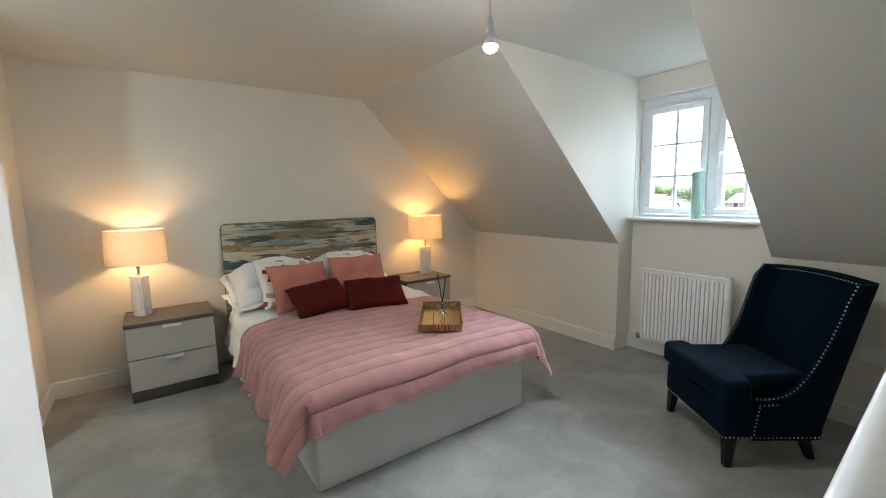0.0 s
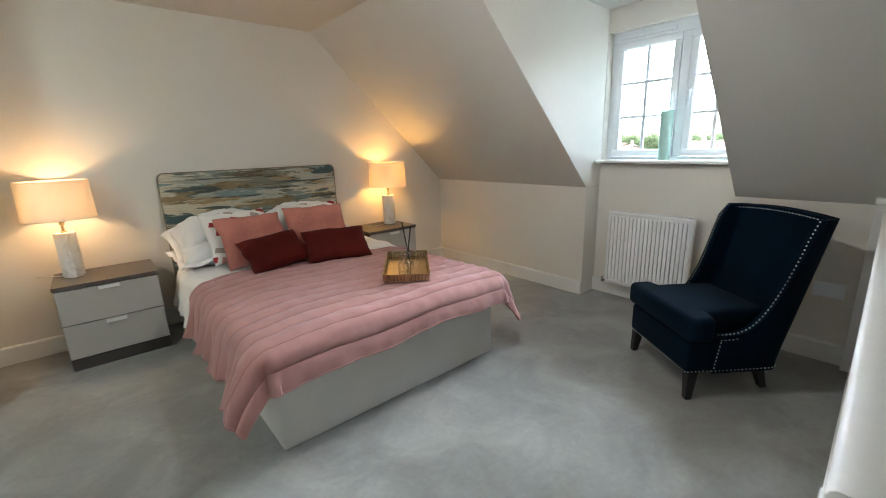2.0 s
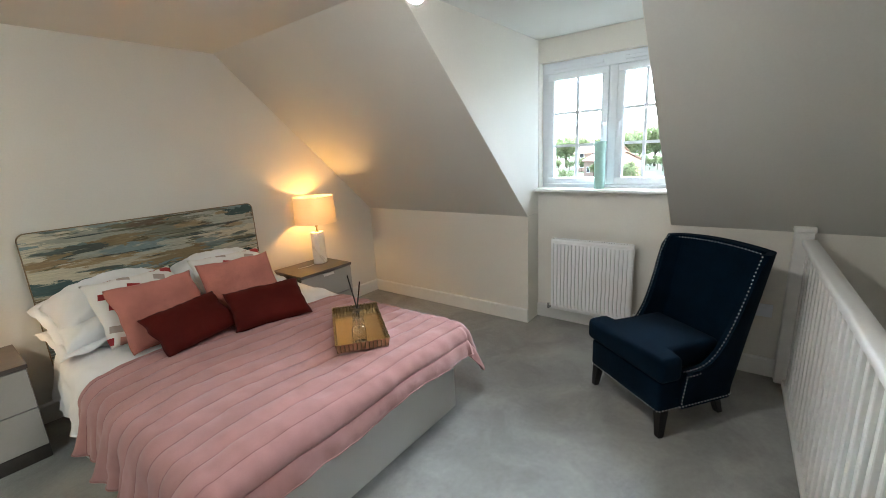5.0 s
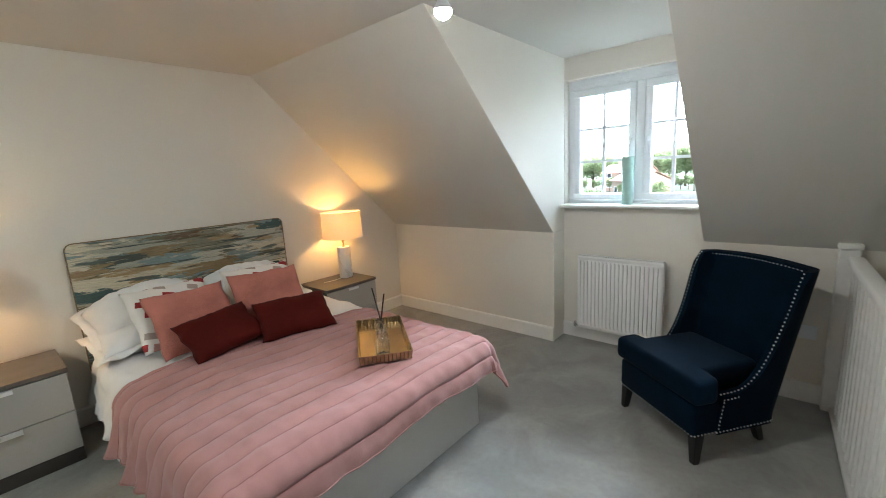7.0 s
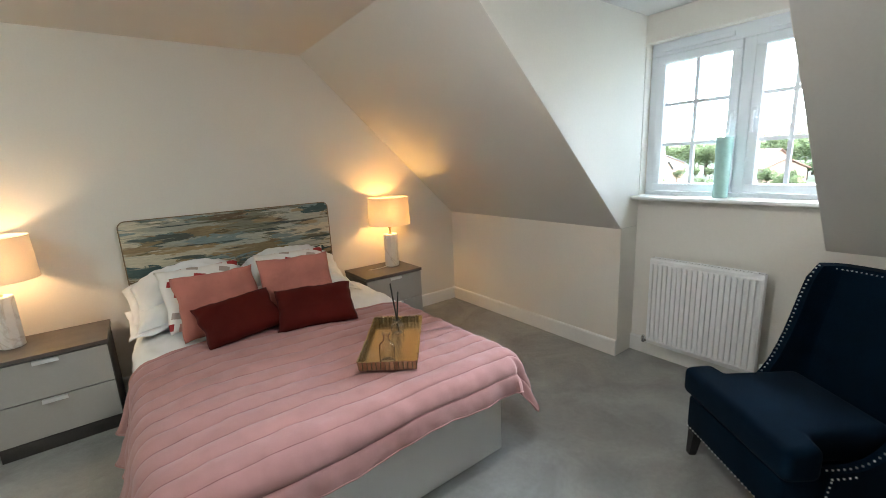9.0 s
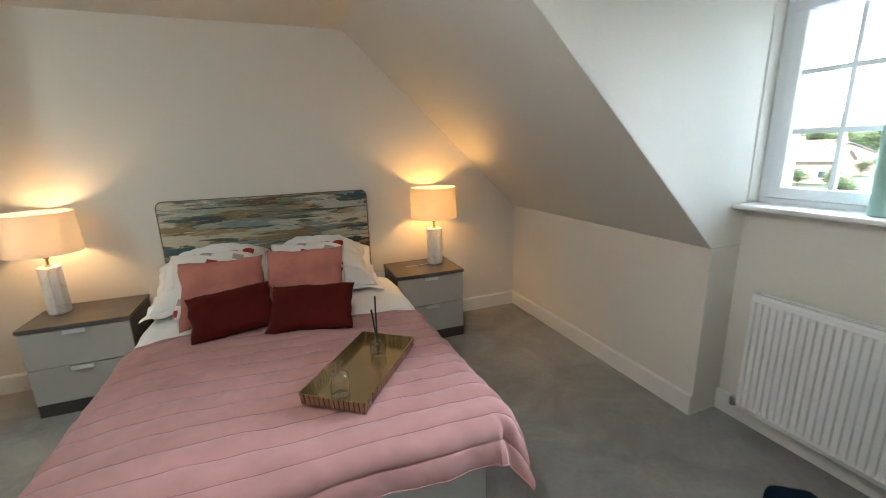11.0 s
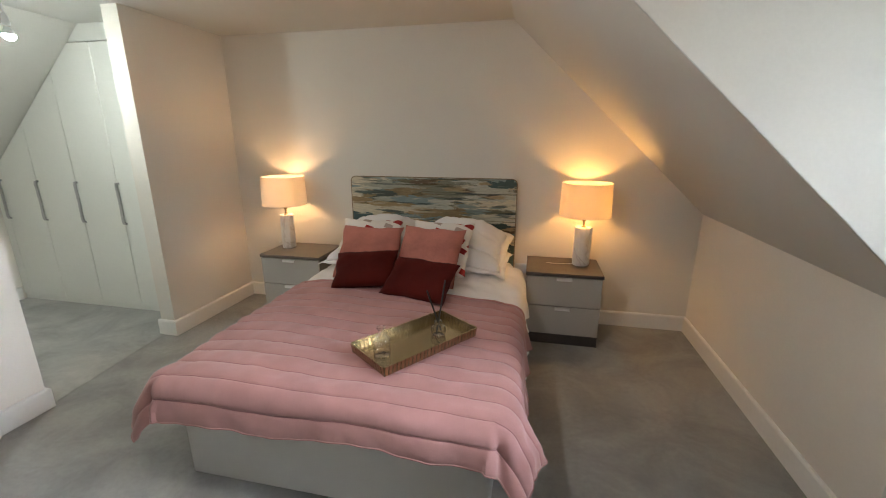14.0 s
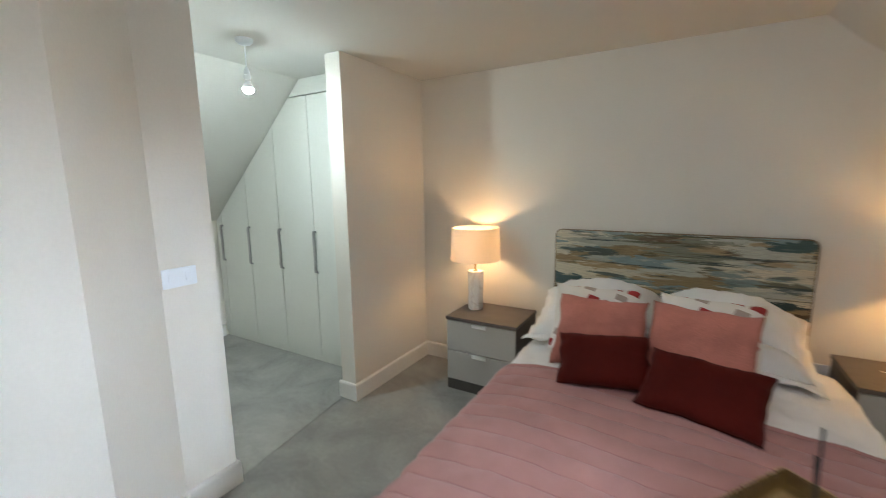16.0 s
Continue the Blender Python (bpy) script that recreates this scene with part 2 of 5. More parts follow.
# skirting boards, with a rounded top edge
def skirting(name, a, b, side, h=0.125, d=0.018):
    """A board along the line a-b, standing on its side (1: left of the way from a to b)."""
    a, b = Vector((*a, 0)), Vector((*b, 0))
    way = (b - a).normalized()
    out = Vector((-way.y, way.x, 0)) * side
    prof = [(0, 0), (d, 0), (d, h - 0.012), (d - 0.004, h - 0.004), (d - 0.009, h), (0, h)]
    bm = bmesh.new()
    add_prism(bm, [a + out * u + Vector((0, 0, v)) for u, v in prof], b - a)
    return structure(part(name, bm, GLOSS), "white gloss painted skirting board", "baseboard")


SK = 0.018
skirting("baseboard", (STUB_E, NORTH), (KNEE_X, NORTH), -1)
skirting("baseboard", (KNEE_X, NORTH - SK), (KNEE_X, DORMER_N), -1)
skirting("baseboard", (WIN_X, DORMER_N), (WIN_X, DORMER_S), -1)
skirting("baseboard", (KNEE_X, DORMER_S), (KNEE_X, 1.29), -1)
skirting("baseboard", (STUB_E, STUB_S - SK), (STUB_E, NORTH - SK), -1)
skirting("baseboard", (STUB_W - SK, STUB_S), (STUB_E, STUB_S), -1)
skirting("baseboard", (STUB_W, 4.37), (STUB_W, STUB_S), -1)
skirting("baseboard", (C_X, C_Y0), (C_X, C_Y1), -1)
skirting("baseboard", (A_X, A_Y), (C_X, C_Y0), -1)
skirting("baseboard", (A_X, -1.2), (A_X, A_Y), -1)
skirting("baseboard", (C_X + SK, C_Y1), (C_X - T, C_Y1), -1)
skirting("baseboard", (WEST_X, 2.42), (WEST_X, 4.37), -1)
skirting("baseboard", (C_X - T, C_Y1), (C_X - T, 2.42), -1)

# ---- window in the dormer ----
def build_window():
    win = structure(new("window_1"), "white upvc casement window with slim glazing bars", "window")
    x0 = 5.226
    bm = bmesh.new()
    f = 0.05
    add_box(bm, x0, x0 + 0.07, WY0, WY1, WZ0, WZ0 + f + 0.01)
    add_box(bm, x0, x0 + 0.07, WY0, WY1, WZ1 - f - 0.035, WZ1)
    mid = 2.462
    for a, b in ((WY0, WY0 + f), (WY1 - f, WY1), (mid - 0.032, mid + 0.032)):
        add_box(bm, x0, x0 + 0.07, a, b, WZ0 + f + 0.01, WZ1 - f - 0.035)
    part("window_frame", bevelled(bm, 0.004, 1), UPVC, win)
    for a, b in ((WY0 + f + 0.002, mid - 0.034), (mid + 0.034, WY1 - f - 0.002)):
        z0, z1 = WZ0 + f + 0.013, WZ1 - f - 0.038
        s = 0.052
        bm = bmesh.new()
        xs, xe = x0 - 0.014, x0 + 0.05
        add_box(bm, xs, xe, a, b, z0, z0 + s)
        add_box(bm, xs, xe, a, b, z1 - s, z1)
        add_box(bm, xs, xe, a, a + s, z0 + s, z1 - s)
        add_box(bm, xs, xe, b - s, b, z0 + s, z1 - s)
        sash = part("sash", bevelled(bm, 0.005, 2), UPVC, win, smooth=True)
        bm = bmesh.new()
        ga, gb, gz0, gz1 = a + s, b - s, z0 + s, z1 - s
        g = 0.011
        c = (ga + gb) / 2
        add_box(bm, x0 + 0.004, x0 + 0.026, c - g, c + g, gz0, gz1)
        for k in (1, 2):
            z = gz0 + (gz1 - gz0) * k / 3
            add_box(bm, x0 + 0.004, x0 + 0.026, ga, c - g, z - g, z + g)
            add_box(bm, x0 + 0.004, x0 + 0.026, c + g, gb, z - g, z + g)
        part("glazing_bars", bm, UPVC, sash)
        pane = box("pane", x0 + 0.012, x0 + 0.018, ga - 0.004, gb + 0.004, gz0 - 0.004, gz1 + 0.004, PANE, sash)
        pane.visible_shadow = False
        # handle on the meeting side
        y = b - 0.026 if b < mid else a + 0.026
        zc = (z0 + z1) / 2 + 0.02
        bm = bmesh.new()
        add_box(bm, x0 - 0.026, x0 - 0.014, y - 0.013, y + 0.013, zc - 0.03, zc + 0.03)
        add_box(bm, x0 - 0.046, x0 - 0.026, y - 0.009, y + 0.009, zc - 0.012, zc + 0.012)
        add_box(bm, x0 - 0.054, x0 - 0.042, y - 0.008, y + 0.008, zc - 0.11, zc + 0.012)
        part("handle", bevelled(bm, 0.003, 1), UPVC, sash, "white window handle")
    # trickle vents along the head
    for a, b in ((WY0 + 0.12, mid - 0.08), (mid + 0.08, WY1 - 0.07)):
        bm = bmesh.new()
        add_box(bm, x0 - 0.016, x0, a, b, WZ1 - 0.062, WZ1 - 0.034)
        part("trickle_vent", bevelled(bm, 0.004, 2), UPVC, win)
    return win


PANE = glassy("window_glass", ior=1.02)
build_window()
bm = bmesh.new()
add_box(bm, 5.04, 5.227, DORMER_S + 0.002, DORMER_N - 0.002, 1.174, 1.199)
structure(part("window_sill_1", bevelled(bm, 0.008, 3), GLOSS, smooth=True), "white gloss window board with a rounded nose", "window sill")


# ---- radiator ----
def build_radiator():
    r = thing("radiator", "white steel panel radiator with vertical flutes under the window", "radiator")
    y0, y1, z0, z1, xf = 2.21, 2.866, 0.145, 0.782, 5.004
    bm = bmesh.new()
    n = 20
    pitch = (y1 - y0 - 0.03) / n
    prof = [(xf + 0.014, y0), (xf + 0.003, y0 + 0.006)]
    for i in range(n):
        c = y0 + 0.015 + pitch * (i + 0.5)
        for u, d in ((-0.49, 0.0), (-0.26, 0.0), (-0.17, 0.016), (0.17, 0.016), (0.26, 0.0), (0.49, 0.0)):
            prof.append((xf + d, c + u * pitch))
    prof += [(xf + 0.003, y1 - 0.006), (xf + 0.014, y1)]
    lo = [bm.verts.new((x, y, z0 + 0.05)) for x, y in prof]
    hi = [bm.verts.new((x, y, z1 - 0.06)) for x, y in prof]
    flat_lo = [bm.verts.new((xf if 1 < i < len(prof) - 2 else x, y, z0 + 0.03)) for i, (x, y) in enumerate(prof)]
    flat_hi = [bm.verts.new((xf if 1 < i < len(prof) - 2 else x, y, z1 - 0.035)) for i, (x, y) in enumerate(prof)]
    end_lo = [bm.verts.new((xf + 0.014, y, z0)) for x, y in prof]
    end_hi = [bm.verts.new((xf + 0.012, y, z1 - 0.012)) for x, y in prof]
    rows = [end_lo, flat_lo, lo, hi, flat_hi, end_hi]
    for a, b in zip(rows, rows[1:]):
        for i in range(len(prof) - 1):
            bm.faces.new((a[i], a[i + 1], b[i + 1], b[i]))
    part("front_panel", bm, RADIATOR, r)
    box("back_panel", xf + 0.04, xf + 0.055, y0 + 0.004, y1 - 0.004, z0, z1 - 0.012, RADIATOR, r)
    for y in (y0 - 0.001, y1 - 0.009):
        box("side_panel", xf + 0.008, xf + 0.058, y, y + 0.01, z0 + 0.02, z1 - 0.004, RADIATOR, r, bevel=0.003)
    bm = bmesh.new()
    add_box(bm, xf + 0.002, xf + 0.008, y0 + 0.01, y1 - 0.01, z1 - 0.016, z1)
    add_box(bm, xf + 0.052, xf + 0.058, y0 + 0.01, y1 - 0.01, z1 - 0.016, z1)
    for i in range(34):
        y = y0 + 0.012 + (y1 - y0 - 0.03) * i / 33
        add_box(bm, xf + 0.008, xf + 0.052, y, y + 0.007, z1 - 0.008, z1 - 0.003)
    part("top_grille", bm, RADIATOR, r)
    for y, side in ((y1 + 0.03, 1), (y0 - 0.03, -1)):
        bm = bmesh.new()
        xc, zc = xf + 0.03, z0 + 0.012
        add_box(bm, xc - 0.009, xc + 0.009, min(y, y - side * 0.035), max(y, y - side * 0.035), zc - 0.009, zc + 0.009)
        add_lathe(bm, [(0.012, zc - 0.02), (0.015, zc - 0.014), (0.015, zc + 0.016), (0.011, zc + 0.024), (0.011, zc + (0.03 if side > 0 else 0.07))], 14, (xc, y))
        v = part("valve", bevelled(bm, 0.001, 1), CHROME if side > 0 else RADIATOR, r, "chrome lockshield valve" if side > 0 else "white valve cap", smooth=True)
        bm = bmesh.new()
        add_box(bm, xc + 0.006, WIN_X + 0.002, y - 0.0075, y + 0.0075, zc - 0.02, zc - 0.005)
        part("pipe", bevelled(bm, 0.005, 2), CHROME, v, smooth=True)
    for y in (y0 + 0.12, y1 - 0.12):
        box("bracket", xf + 0.055, WIN_X + 0.001, y - 0.015, y + 0.015, z0 + 0.1, z1 - 0.1, RADIATOR, r)


build_radiator()


# ---- balustrade round the stairwell ----
def rail_profile(w, top):
    h = w / 2
    return [(-h + 0.008, top - 0.05), (-h, top - 0.034), (-h - 0.002, top - 0.012), (-h + 0.002, top - 0.004), (-h + 0.008, top), (h - 0.008, top), (h - 0.002, top - 0.004), (h + 0.002, top - 0.012), (h, top - 0.034), (h - 0.008, top - 0.05)]


def build_balustrade():
    b = thing("balustrade", "white painted timber balustrade with square balusters guarding the stairs", "balustrade", at=pose(2.312, 1.132, 0, 0, 0, 2.2))
    run, back = 2.557, 1.38
    bm = bmesh.new()
    add_prism(bm, [(-0.036, u, v) for u, v in rail_profile(0.068, 0.952)], (run, 0, 0))
    part("handrail", bm, GLOSS, b, smooth=True)
    bm = bmesh.new()
    add_prism(bm, [(u, -0.0355, v) for u, v in rail_profile(0.068, 0.952)], (0, -back, 0))
    part("handrail", bm, GLOSS, b, smooth=True)
    box("base_rail", 0.04, run - 0.01, -0.03, 0.03, 0.0, 0.035, GLOSS, b, bevel=0.004)
    box("base_rail", -0.03, 0.03, -back, -0.045, 0.0, 0.035, GLOSS, b, bevel=0.004)
    bm = bmesh.new()
    add_box(bm, run - 0.01, run + 0.066, -0.02, 0.068, 0.0, 0.985)
    newel = part("newel_post", bevelled(bm, 0.004, 1), GLOSS, b)
    bm = bmesh.new()
    add_box(bm, run - 0.018, run + 0.068, -0.027, 0.075, 0.985, 1.018)
    part("newel_cap", bevelled(bm, 0.007, 2), GLOSS, newel, smooth=True)
    box("newel_post", -0.04, 0.04, -0.04, 0.04, 0, 0.901, GLOSS, b, bevel=0.004)
    bm = bmesh.new()
    add_box(bm, -0.0165, 0.0165, -0.0165, 0.0165, 0.034, 0.903)
    first = part("baluster", bevelled(bm, 0.003, 1), GLOSS, b, m=pose(0.12, 0, 0))
    spots = [(0.12 + 0.094 * i, 0) for i in range(1, 26)] + [(0, -0.13 - 0.094 * i) for i in range(13)]
    for x, y in spots:
        o = first.copy()
        scene.collection.objects.link(o)
        o.matrix_basis = pose(x, y, 0)


build_balustrade()


# ---- fitted wardrobe in the dressing area ----
def west_z(x):
    return WEST_Z + WEST_SLOPE * (x - WEST_X)


STEEL = material("brushed_steel_handle", (0.45, 0.45, 0.45), 0.35, 0.9, vary=0.06, scale=8, grain=200, bump=0.0)


def build_wardrobe():
    w = thing("fitted_wardrobe", "ivory fitted wardrobe with four doors cut to the roof slope", "wardrobe")
    y, top, gap = 4.39, 2.256, 0.003
    xt = WEST_X + (top - WEST_Z) / WEST_SLOPE

    def panel(name, xa, xb, z0, zt, mat, yy=y, thick=0.02, parent=w):
        knee = WEST_X + (zt - WEST_Z) / WEST_SLOPE
        zmax = lambda x: min(zt, west_z(x) - 0.006)
        pts = [(xa, z0), (xb, z0), (xb, zmax(xb))]
        if xa < knee < xb:
            pts.append((knee + 0.006, zt))
        pts.append((xa, zmax(xa)))
        bm = bmesh.new()
        add_prism(bm, [(px, yy, pz) for px, pz in pts], (0, thick, 0))
        return part(name, bevelled(bm, 0.0015, 1), mat, parent)

    edges = (-1.103, -0.669, -0.229, 0.212, 0.652)
    for i in range(4):
        d = panel("door", edges[i] + gap, edges[i + 1] - gap, 0.055, top, IVORY)
        bm = bmesh.new()
        xh = edges[i] + 0.012
        prof = [(0.0, 0.806), (0.018, 0.81), (0.024, 0.84), (0.020, 0.99), (0.024, 1.14), (0.018, 1.166), (0.0, 1.17)]
        inner = [(0.0, 1.155), (0.012, 1.152), (0.016, 1.135), (0.013, 0.99), (0.016, 0.845), (0.012, 0.824), (0.0, 0.821)]
        pts = [(xh - 0.014, y - a, z) for a, z in prof + inner]
        add_prism(bm, pts, (0.028, 0, 0))
        part("handle", bm, STEEL, d, "brushed steel bow handle")
    panel("filler_panel", WEST_X + 0.002, edges[0] - gap, 0.055, top, IVORY)
    panel("filler_panel", edges[4] + gap, STUB_W - 0.002, 0.055, top, IVORY)
    panel("top_panel", xt + 0.022, STUB_W - 0.002, top + 0.007, CEILING - 0.002, IVORY)
    box("plinth", WEST_X + 0.002, STUB_W - 0.002, y + 0.012, y + 0.03, 0, 0.05, IVORY, w)
    panel("back_board", WEST_X + 0.002, STUB_W - 0.002, 0.0, top - 0.01, DARKGAP, yy=y + 0.032)


IVORY = material("ivory_lacquer", (0.78, 0.79, 0.74), 0.3, vary=0.015, scale=2, grain=60, bump=0.02, depth=0.001)
DARKGAP = material("carcass_board", (0.25, 0.24, 0.22), 0.7)
build_wardrobe()


# ---- pendant bulbs ----
def build_pendant(label, x, y, bulb_z, mat, wrap):
    """wrap: how far up the bulb its frosted glass reaches, in degrees from the bottom."""
    p = thing("pendant_light", label, "pendant light", "pendant lights", at=pose(x, y, CEILING))
    bm = bmesh.new()
    add_lathe(bm, [(0.012, -0.034), (0.03, -0.03), (0.046, -0.018), (0.05, -0.004), (0.05, 0.0)], 28)
    part("ceiling_rose", bm, UPVC, p, smooth=True)
    drop = CEILING - bulb_z
    bm = bmesh.new()
    add_lathe(bm, [(0.003, -drop + 0.11), (0.003, -0.03)], 10)
    part("cord", bm, UPVC, p, smooth=True)
    bm = bmesh.new()
    add_lathe(bm, [(0.017, -drop + 0.05), (0.021, -drop + 0.056), (0.021, -drop + 0.07), (0.017, -drop + 0.074), (0.017, -drop + 0.092), (0.013, -drop + 0.104), (0.006, -drop + 0.118)], 20)
    part("lampholder", bm, UPVC, p, smooth=True)
    bm = bmesh.new()
    r = 0.031
    prof = [(0.001, -drop - r)] + [(r * math.sin(a), -drop - r * math.cos(a)) for a in [radians(d) for d in range(15, wrap + 1, 10)]]
    add_lathe(bm, prof, 24)
    part("bulb", bm, mat, p, "glowing frosted white dome of the bulb", smooth=True)
    bm = bmesh.new()
    z = -drop - r * math.cos(radians(wrap))
    add_lathe(bm, [(r * math.sin(radians(wrap)) * 0.99, z + 0.0005), (r * math.sin(radians(wrap)) * 0.98, z + 0.006), (0.023, z + 0.022), (0.0165, z + 0.034), (0.0155, z + 0.044)], 24)
    part("bulb_collar", bm, UPVC, p, "white plastic collar of the bulb", smooth=True)
    return p


build_pendant("bare frosted bulb on a white cord over the bedroom", 2.914, 2.477, 2.075, glowing("lit_bulb", (1.0, 0.98, 0.94), BULB_STRENGTH), 85)
build_pendant("bare frosted bulb on a white cord over the dressing area", 0.614, 3.60, 2.118, glowing("lit_bulb_cool", (0.86, 1.0, 0.98), BULB2_STRENGTH), 85)


# ---- switch and socket plates ----
def plate(name, label, m, w=0.147, hgt=0.087):
    t = thing(name, label, "switch" if "switch" in name else "socket", at=m)
    bm = bmesh.new()
    add_box(bm, -w / 2, w / 2, -0.008, 0.0, -hgt / 2, hgt / 2)
    part("face_plate", bevelled(bm, 0.003, 2), UPVC, t, smooth=True)
    for x in (-w / 4, w / 4):
        box("rocker", x - 0.012, x + 0.012, -0.011, -0.008, -0.02, 0.02, UPVC, t)


plate("light_switch", "white double light switch on the splayed wall", pose(C_X, 2.938, 1.15, 0, 0, 90))
plate("wall_socket", "white double socket beside the headboard", pose(3.62, NORTH, 0.45))
plate("wall_socket", "white double socket on the knee wall behind the armchair", pose(KNEE_X, 1.42, 0.45, 0, 0, -90))

# ---- fabrics and finishes of the furniture ----
def cloth(name, base, vary=0.05, scale=6.0, weave=900.0, rough=0.9, sheen=0.3, bump=0.25):
    return material(name, base, rough, vary=vary, scale=scale, grain=weave, bump=bump, depth=0.001, sheen=sheen, spec=0.12)


PINK = cloth("dusty_pink_quilting", (0.44, 0.230, 0.219), 0.1, 7.0, 700, sheen=0.22)
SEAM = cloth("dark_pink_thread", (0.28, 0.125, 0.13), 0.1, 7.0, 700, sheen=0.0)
LINEN = cloth("white_bed_linen", (0.83, 0.83, 0.83), 0.03, 9.0, 800, sheen=0.1)
ROSE = cloth("salmon_velvet", (0.53, 0.200, 0.155), 0.28, 5.0, 300, rough=0.75, sheen=0.08)
WINE = cloth("wine_red_velvet", (0.084, 0.0068, 0.0042), 0.25, 5.0, 300, rough=0.75, sheen=0.02)
BASE_FABRIC = cloth("pale_grey_bed_fabric", (0.60, 0.595, 0.565), 0.03, 3.0, 600, sheen=0.05)


def stroke_fabric():
    """Broad brushed bands of cream and grey-blue with teal clouds and thin brown and olive drags."""
    m = bpy.data.materials.new("painted_stroke_fabric")
    m.use_nodes = True
    nt = m.node_tree
    bsdf = nt.nodes["Principled BSDF"]
    bsdf.inputs["Roughness"].default_value = 0.85
    co = nt.nodes.new("ShaderNodeTexCoord")

    def streak(sx, sz, seed, detail=3.0, rough=0.55, twist=0.0):
        mp = nt.nodes.new("ShaderNodeMapping")
        mp.inputs["Scale"].default_value = (sx, 1.0, sz)
        mp.inputs["Location"].default_value = (seed, seed * 0.7, seed * 1.3)
        n = nt.nodes.new("ShaderNodeTexNoise")
        n.inputs["Scale"].default_value = 1.0
        n.inputs["Detail"].default_value = detail
        n.inputs["Roughness"].default_value = rough
        n.inputs["Distortion"].default_value = twist
        nt.links.new(co.outputs["Object"], mp.inputs["Vector"])
        nt.links.new(mp.outputs["Vector"], n.inputs["Vector"])
        return n.outputs["Fac"]

    def ramp(fac, stops):
        r = nt.nodes.new("ShaderNodeValToRGB")
        e = r.color_ramp.elements
        while len(e) < len(stops):
            e.new(0.5)
        for el, (p, c) in zip(e, stops):
            el.position = p
            el.color = (*c, 1)
        nt.links.new(fac, r.inputs["Fac"])
        return r.outputs["Color"]

    def over(mask, under, top):
        mix = nt.nodes.new("ShaderNodeMix")
        mix.data_type = "RGBA"
        nt.links.new(mask, mix.inputs["Factor"])
        nt.links.new(under, mix.inputs["A"])
        nt.links.new(top, mix.inputs["B"])
        return mix.outputs["Result"]

    def grey(a, b, hi=1.0):
        return [(a, (0, 0, 0)), (b, (hi, hi, hi))]

    def patches(sx, sz, seed):
        """Oblong dabs with ragged brushed ends: one random number a dab."""
        mp = nt.nodes.new("ShaderNodeMapping")
        mp.inputs["Scale"].default_value = (sx, 0.0, sz)
        mp.inputs["Location"].default_value = (seed, 0.0, seed * 0.6)
        nt.links.new(co.outputs["Object"], mp.inputs["Vector"])
        push = nt.nodes.new("ShaderNodeMapRange")
        push.inputs["From Min"].default_value, push.inputs["From Max"].default_value = 0.25, 0.75
        push.inputs["To Min"].default_value, push.inputs["To Max"].default_value = -0.42, 0.42
        nt.links.new(streak(2.0, 65.0, seed + 5.0, 4.0, 0.65), push.inputs["Value"])
        sag = nt.nodes.new("ShaderNodeMapRange")
        sag.inputs["From Min"].default_value, sag.inputs["From Max"].default_value = 0.25, 0.75
        sag.inputs["To Min"].default_value, sag.inputs["To Max"].default_value = -0.3, 0.3
        nt.links.new(streak(6.0, 14.0, seed + 9.0, 4.0, 0.6), sag.inputs["Value"])
        xyz = nt.nodes.new("ShaderNodeCombineXYZ")
        nt.links.new(push.outputs["Result"], xyz.inputs["X"])
        nt.links.new(sag.outputs["Result"], xyz.inputs["Z"])
        add = nt.nodes.new("ShaderNodeVectorMath")
        nt.links.new(mp.outputs["Vector"], add.inputs[0])
        nt.links.new(xyz.outputs["Vector"], add.inputs[1])
        cell = nt.nodes.new("ShaderNodeTexVoronoi")
        cell.distance = "CHEBYCHEV"
        cell.inputs["Scale"].default_value = 1.0
        cell.inputs["Randomness"].default_value = 0.85
        nt.links.new(add.outputs["Vector"], cell.inputs["Vector"])
        sep = nt.nodes.new("ShaderNodeSeparateColor")
        nt.links.new(cell.outputs["Color"], sep.inputs["Color"])
        return sep.outputs["Red"]

    cream, pale, sand = (0.62, 0.56, 0.42), (0.46, 0.46, 0.39), (0.36, 0.26, 0.14)
    mist, teal, deep = (0.22, 0.29, 0.29), (0.075, 0.13, 0.13), (0.028, 0.05, 0.05)
    brown, olive = (0.11, 0.06, 0.028), (0.10, 0.10, 0.05)
    ground = ramp(patches(2.3, 9.5, 3.0), [(0.0, teal), (0.14, deep), (0.2, mist), (0.34, mist), (0.38, cream), (0.66, cream), (0.7, pale), (0.82, pale), (0.86, olive), (0.93, sand)])
    dabs = ramp(patches(4.6, 19.0, 17.0), [(0.0, deep), (0.18, teal), (0.32, mist), (0.42, cream), (0.62, pale), (0.68, olive), (0.8, brown), (0.9, sand)])
    body = over(ramp(streak(3.0, 15.0, 21.0, 5.0, 0.6), grey(0.51, 0.56, 0.85)), ground, dabs)
    # thin dark drags between the bands, and pale paint dragged back over them
    drag = ramp(streak(2.4, 9.0, 47.0, 3.0), [(0.42, brown), (0.52, olive), (0.58, deep)])
    body = over(ramp(streak(1.2, 30.0, 33.0, 5.0, 0.6, 0.2), grey(0.59, 0.63, 0.9)), body, drag)
    body = over(ramp(streak(4.0, 60.0, 61.0, 4.0, 0.6), grey(0.60, 0.66, 0.6)), body, ramp(streak(2.0, 8.0, 70.0), [(0.4, cream), (0.6, pale)]))
    dry = nt.nodes.new("ShaderNodeMapRange")
    dry.inputs["From Min"].default_value, dry.inputs["From Max"].default_value = 0.3, 0.7
    dry.inputs["To Min"].default_value, dry.inputs["To Max"].default_value = 0.72, 1.15
    nt.links.new(streak(12.0, 170.0, 40.0, 4.0, 0.7), dry.inputs["Value"])
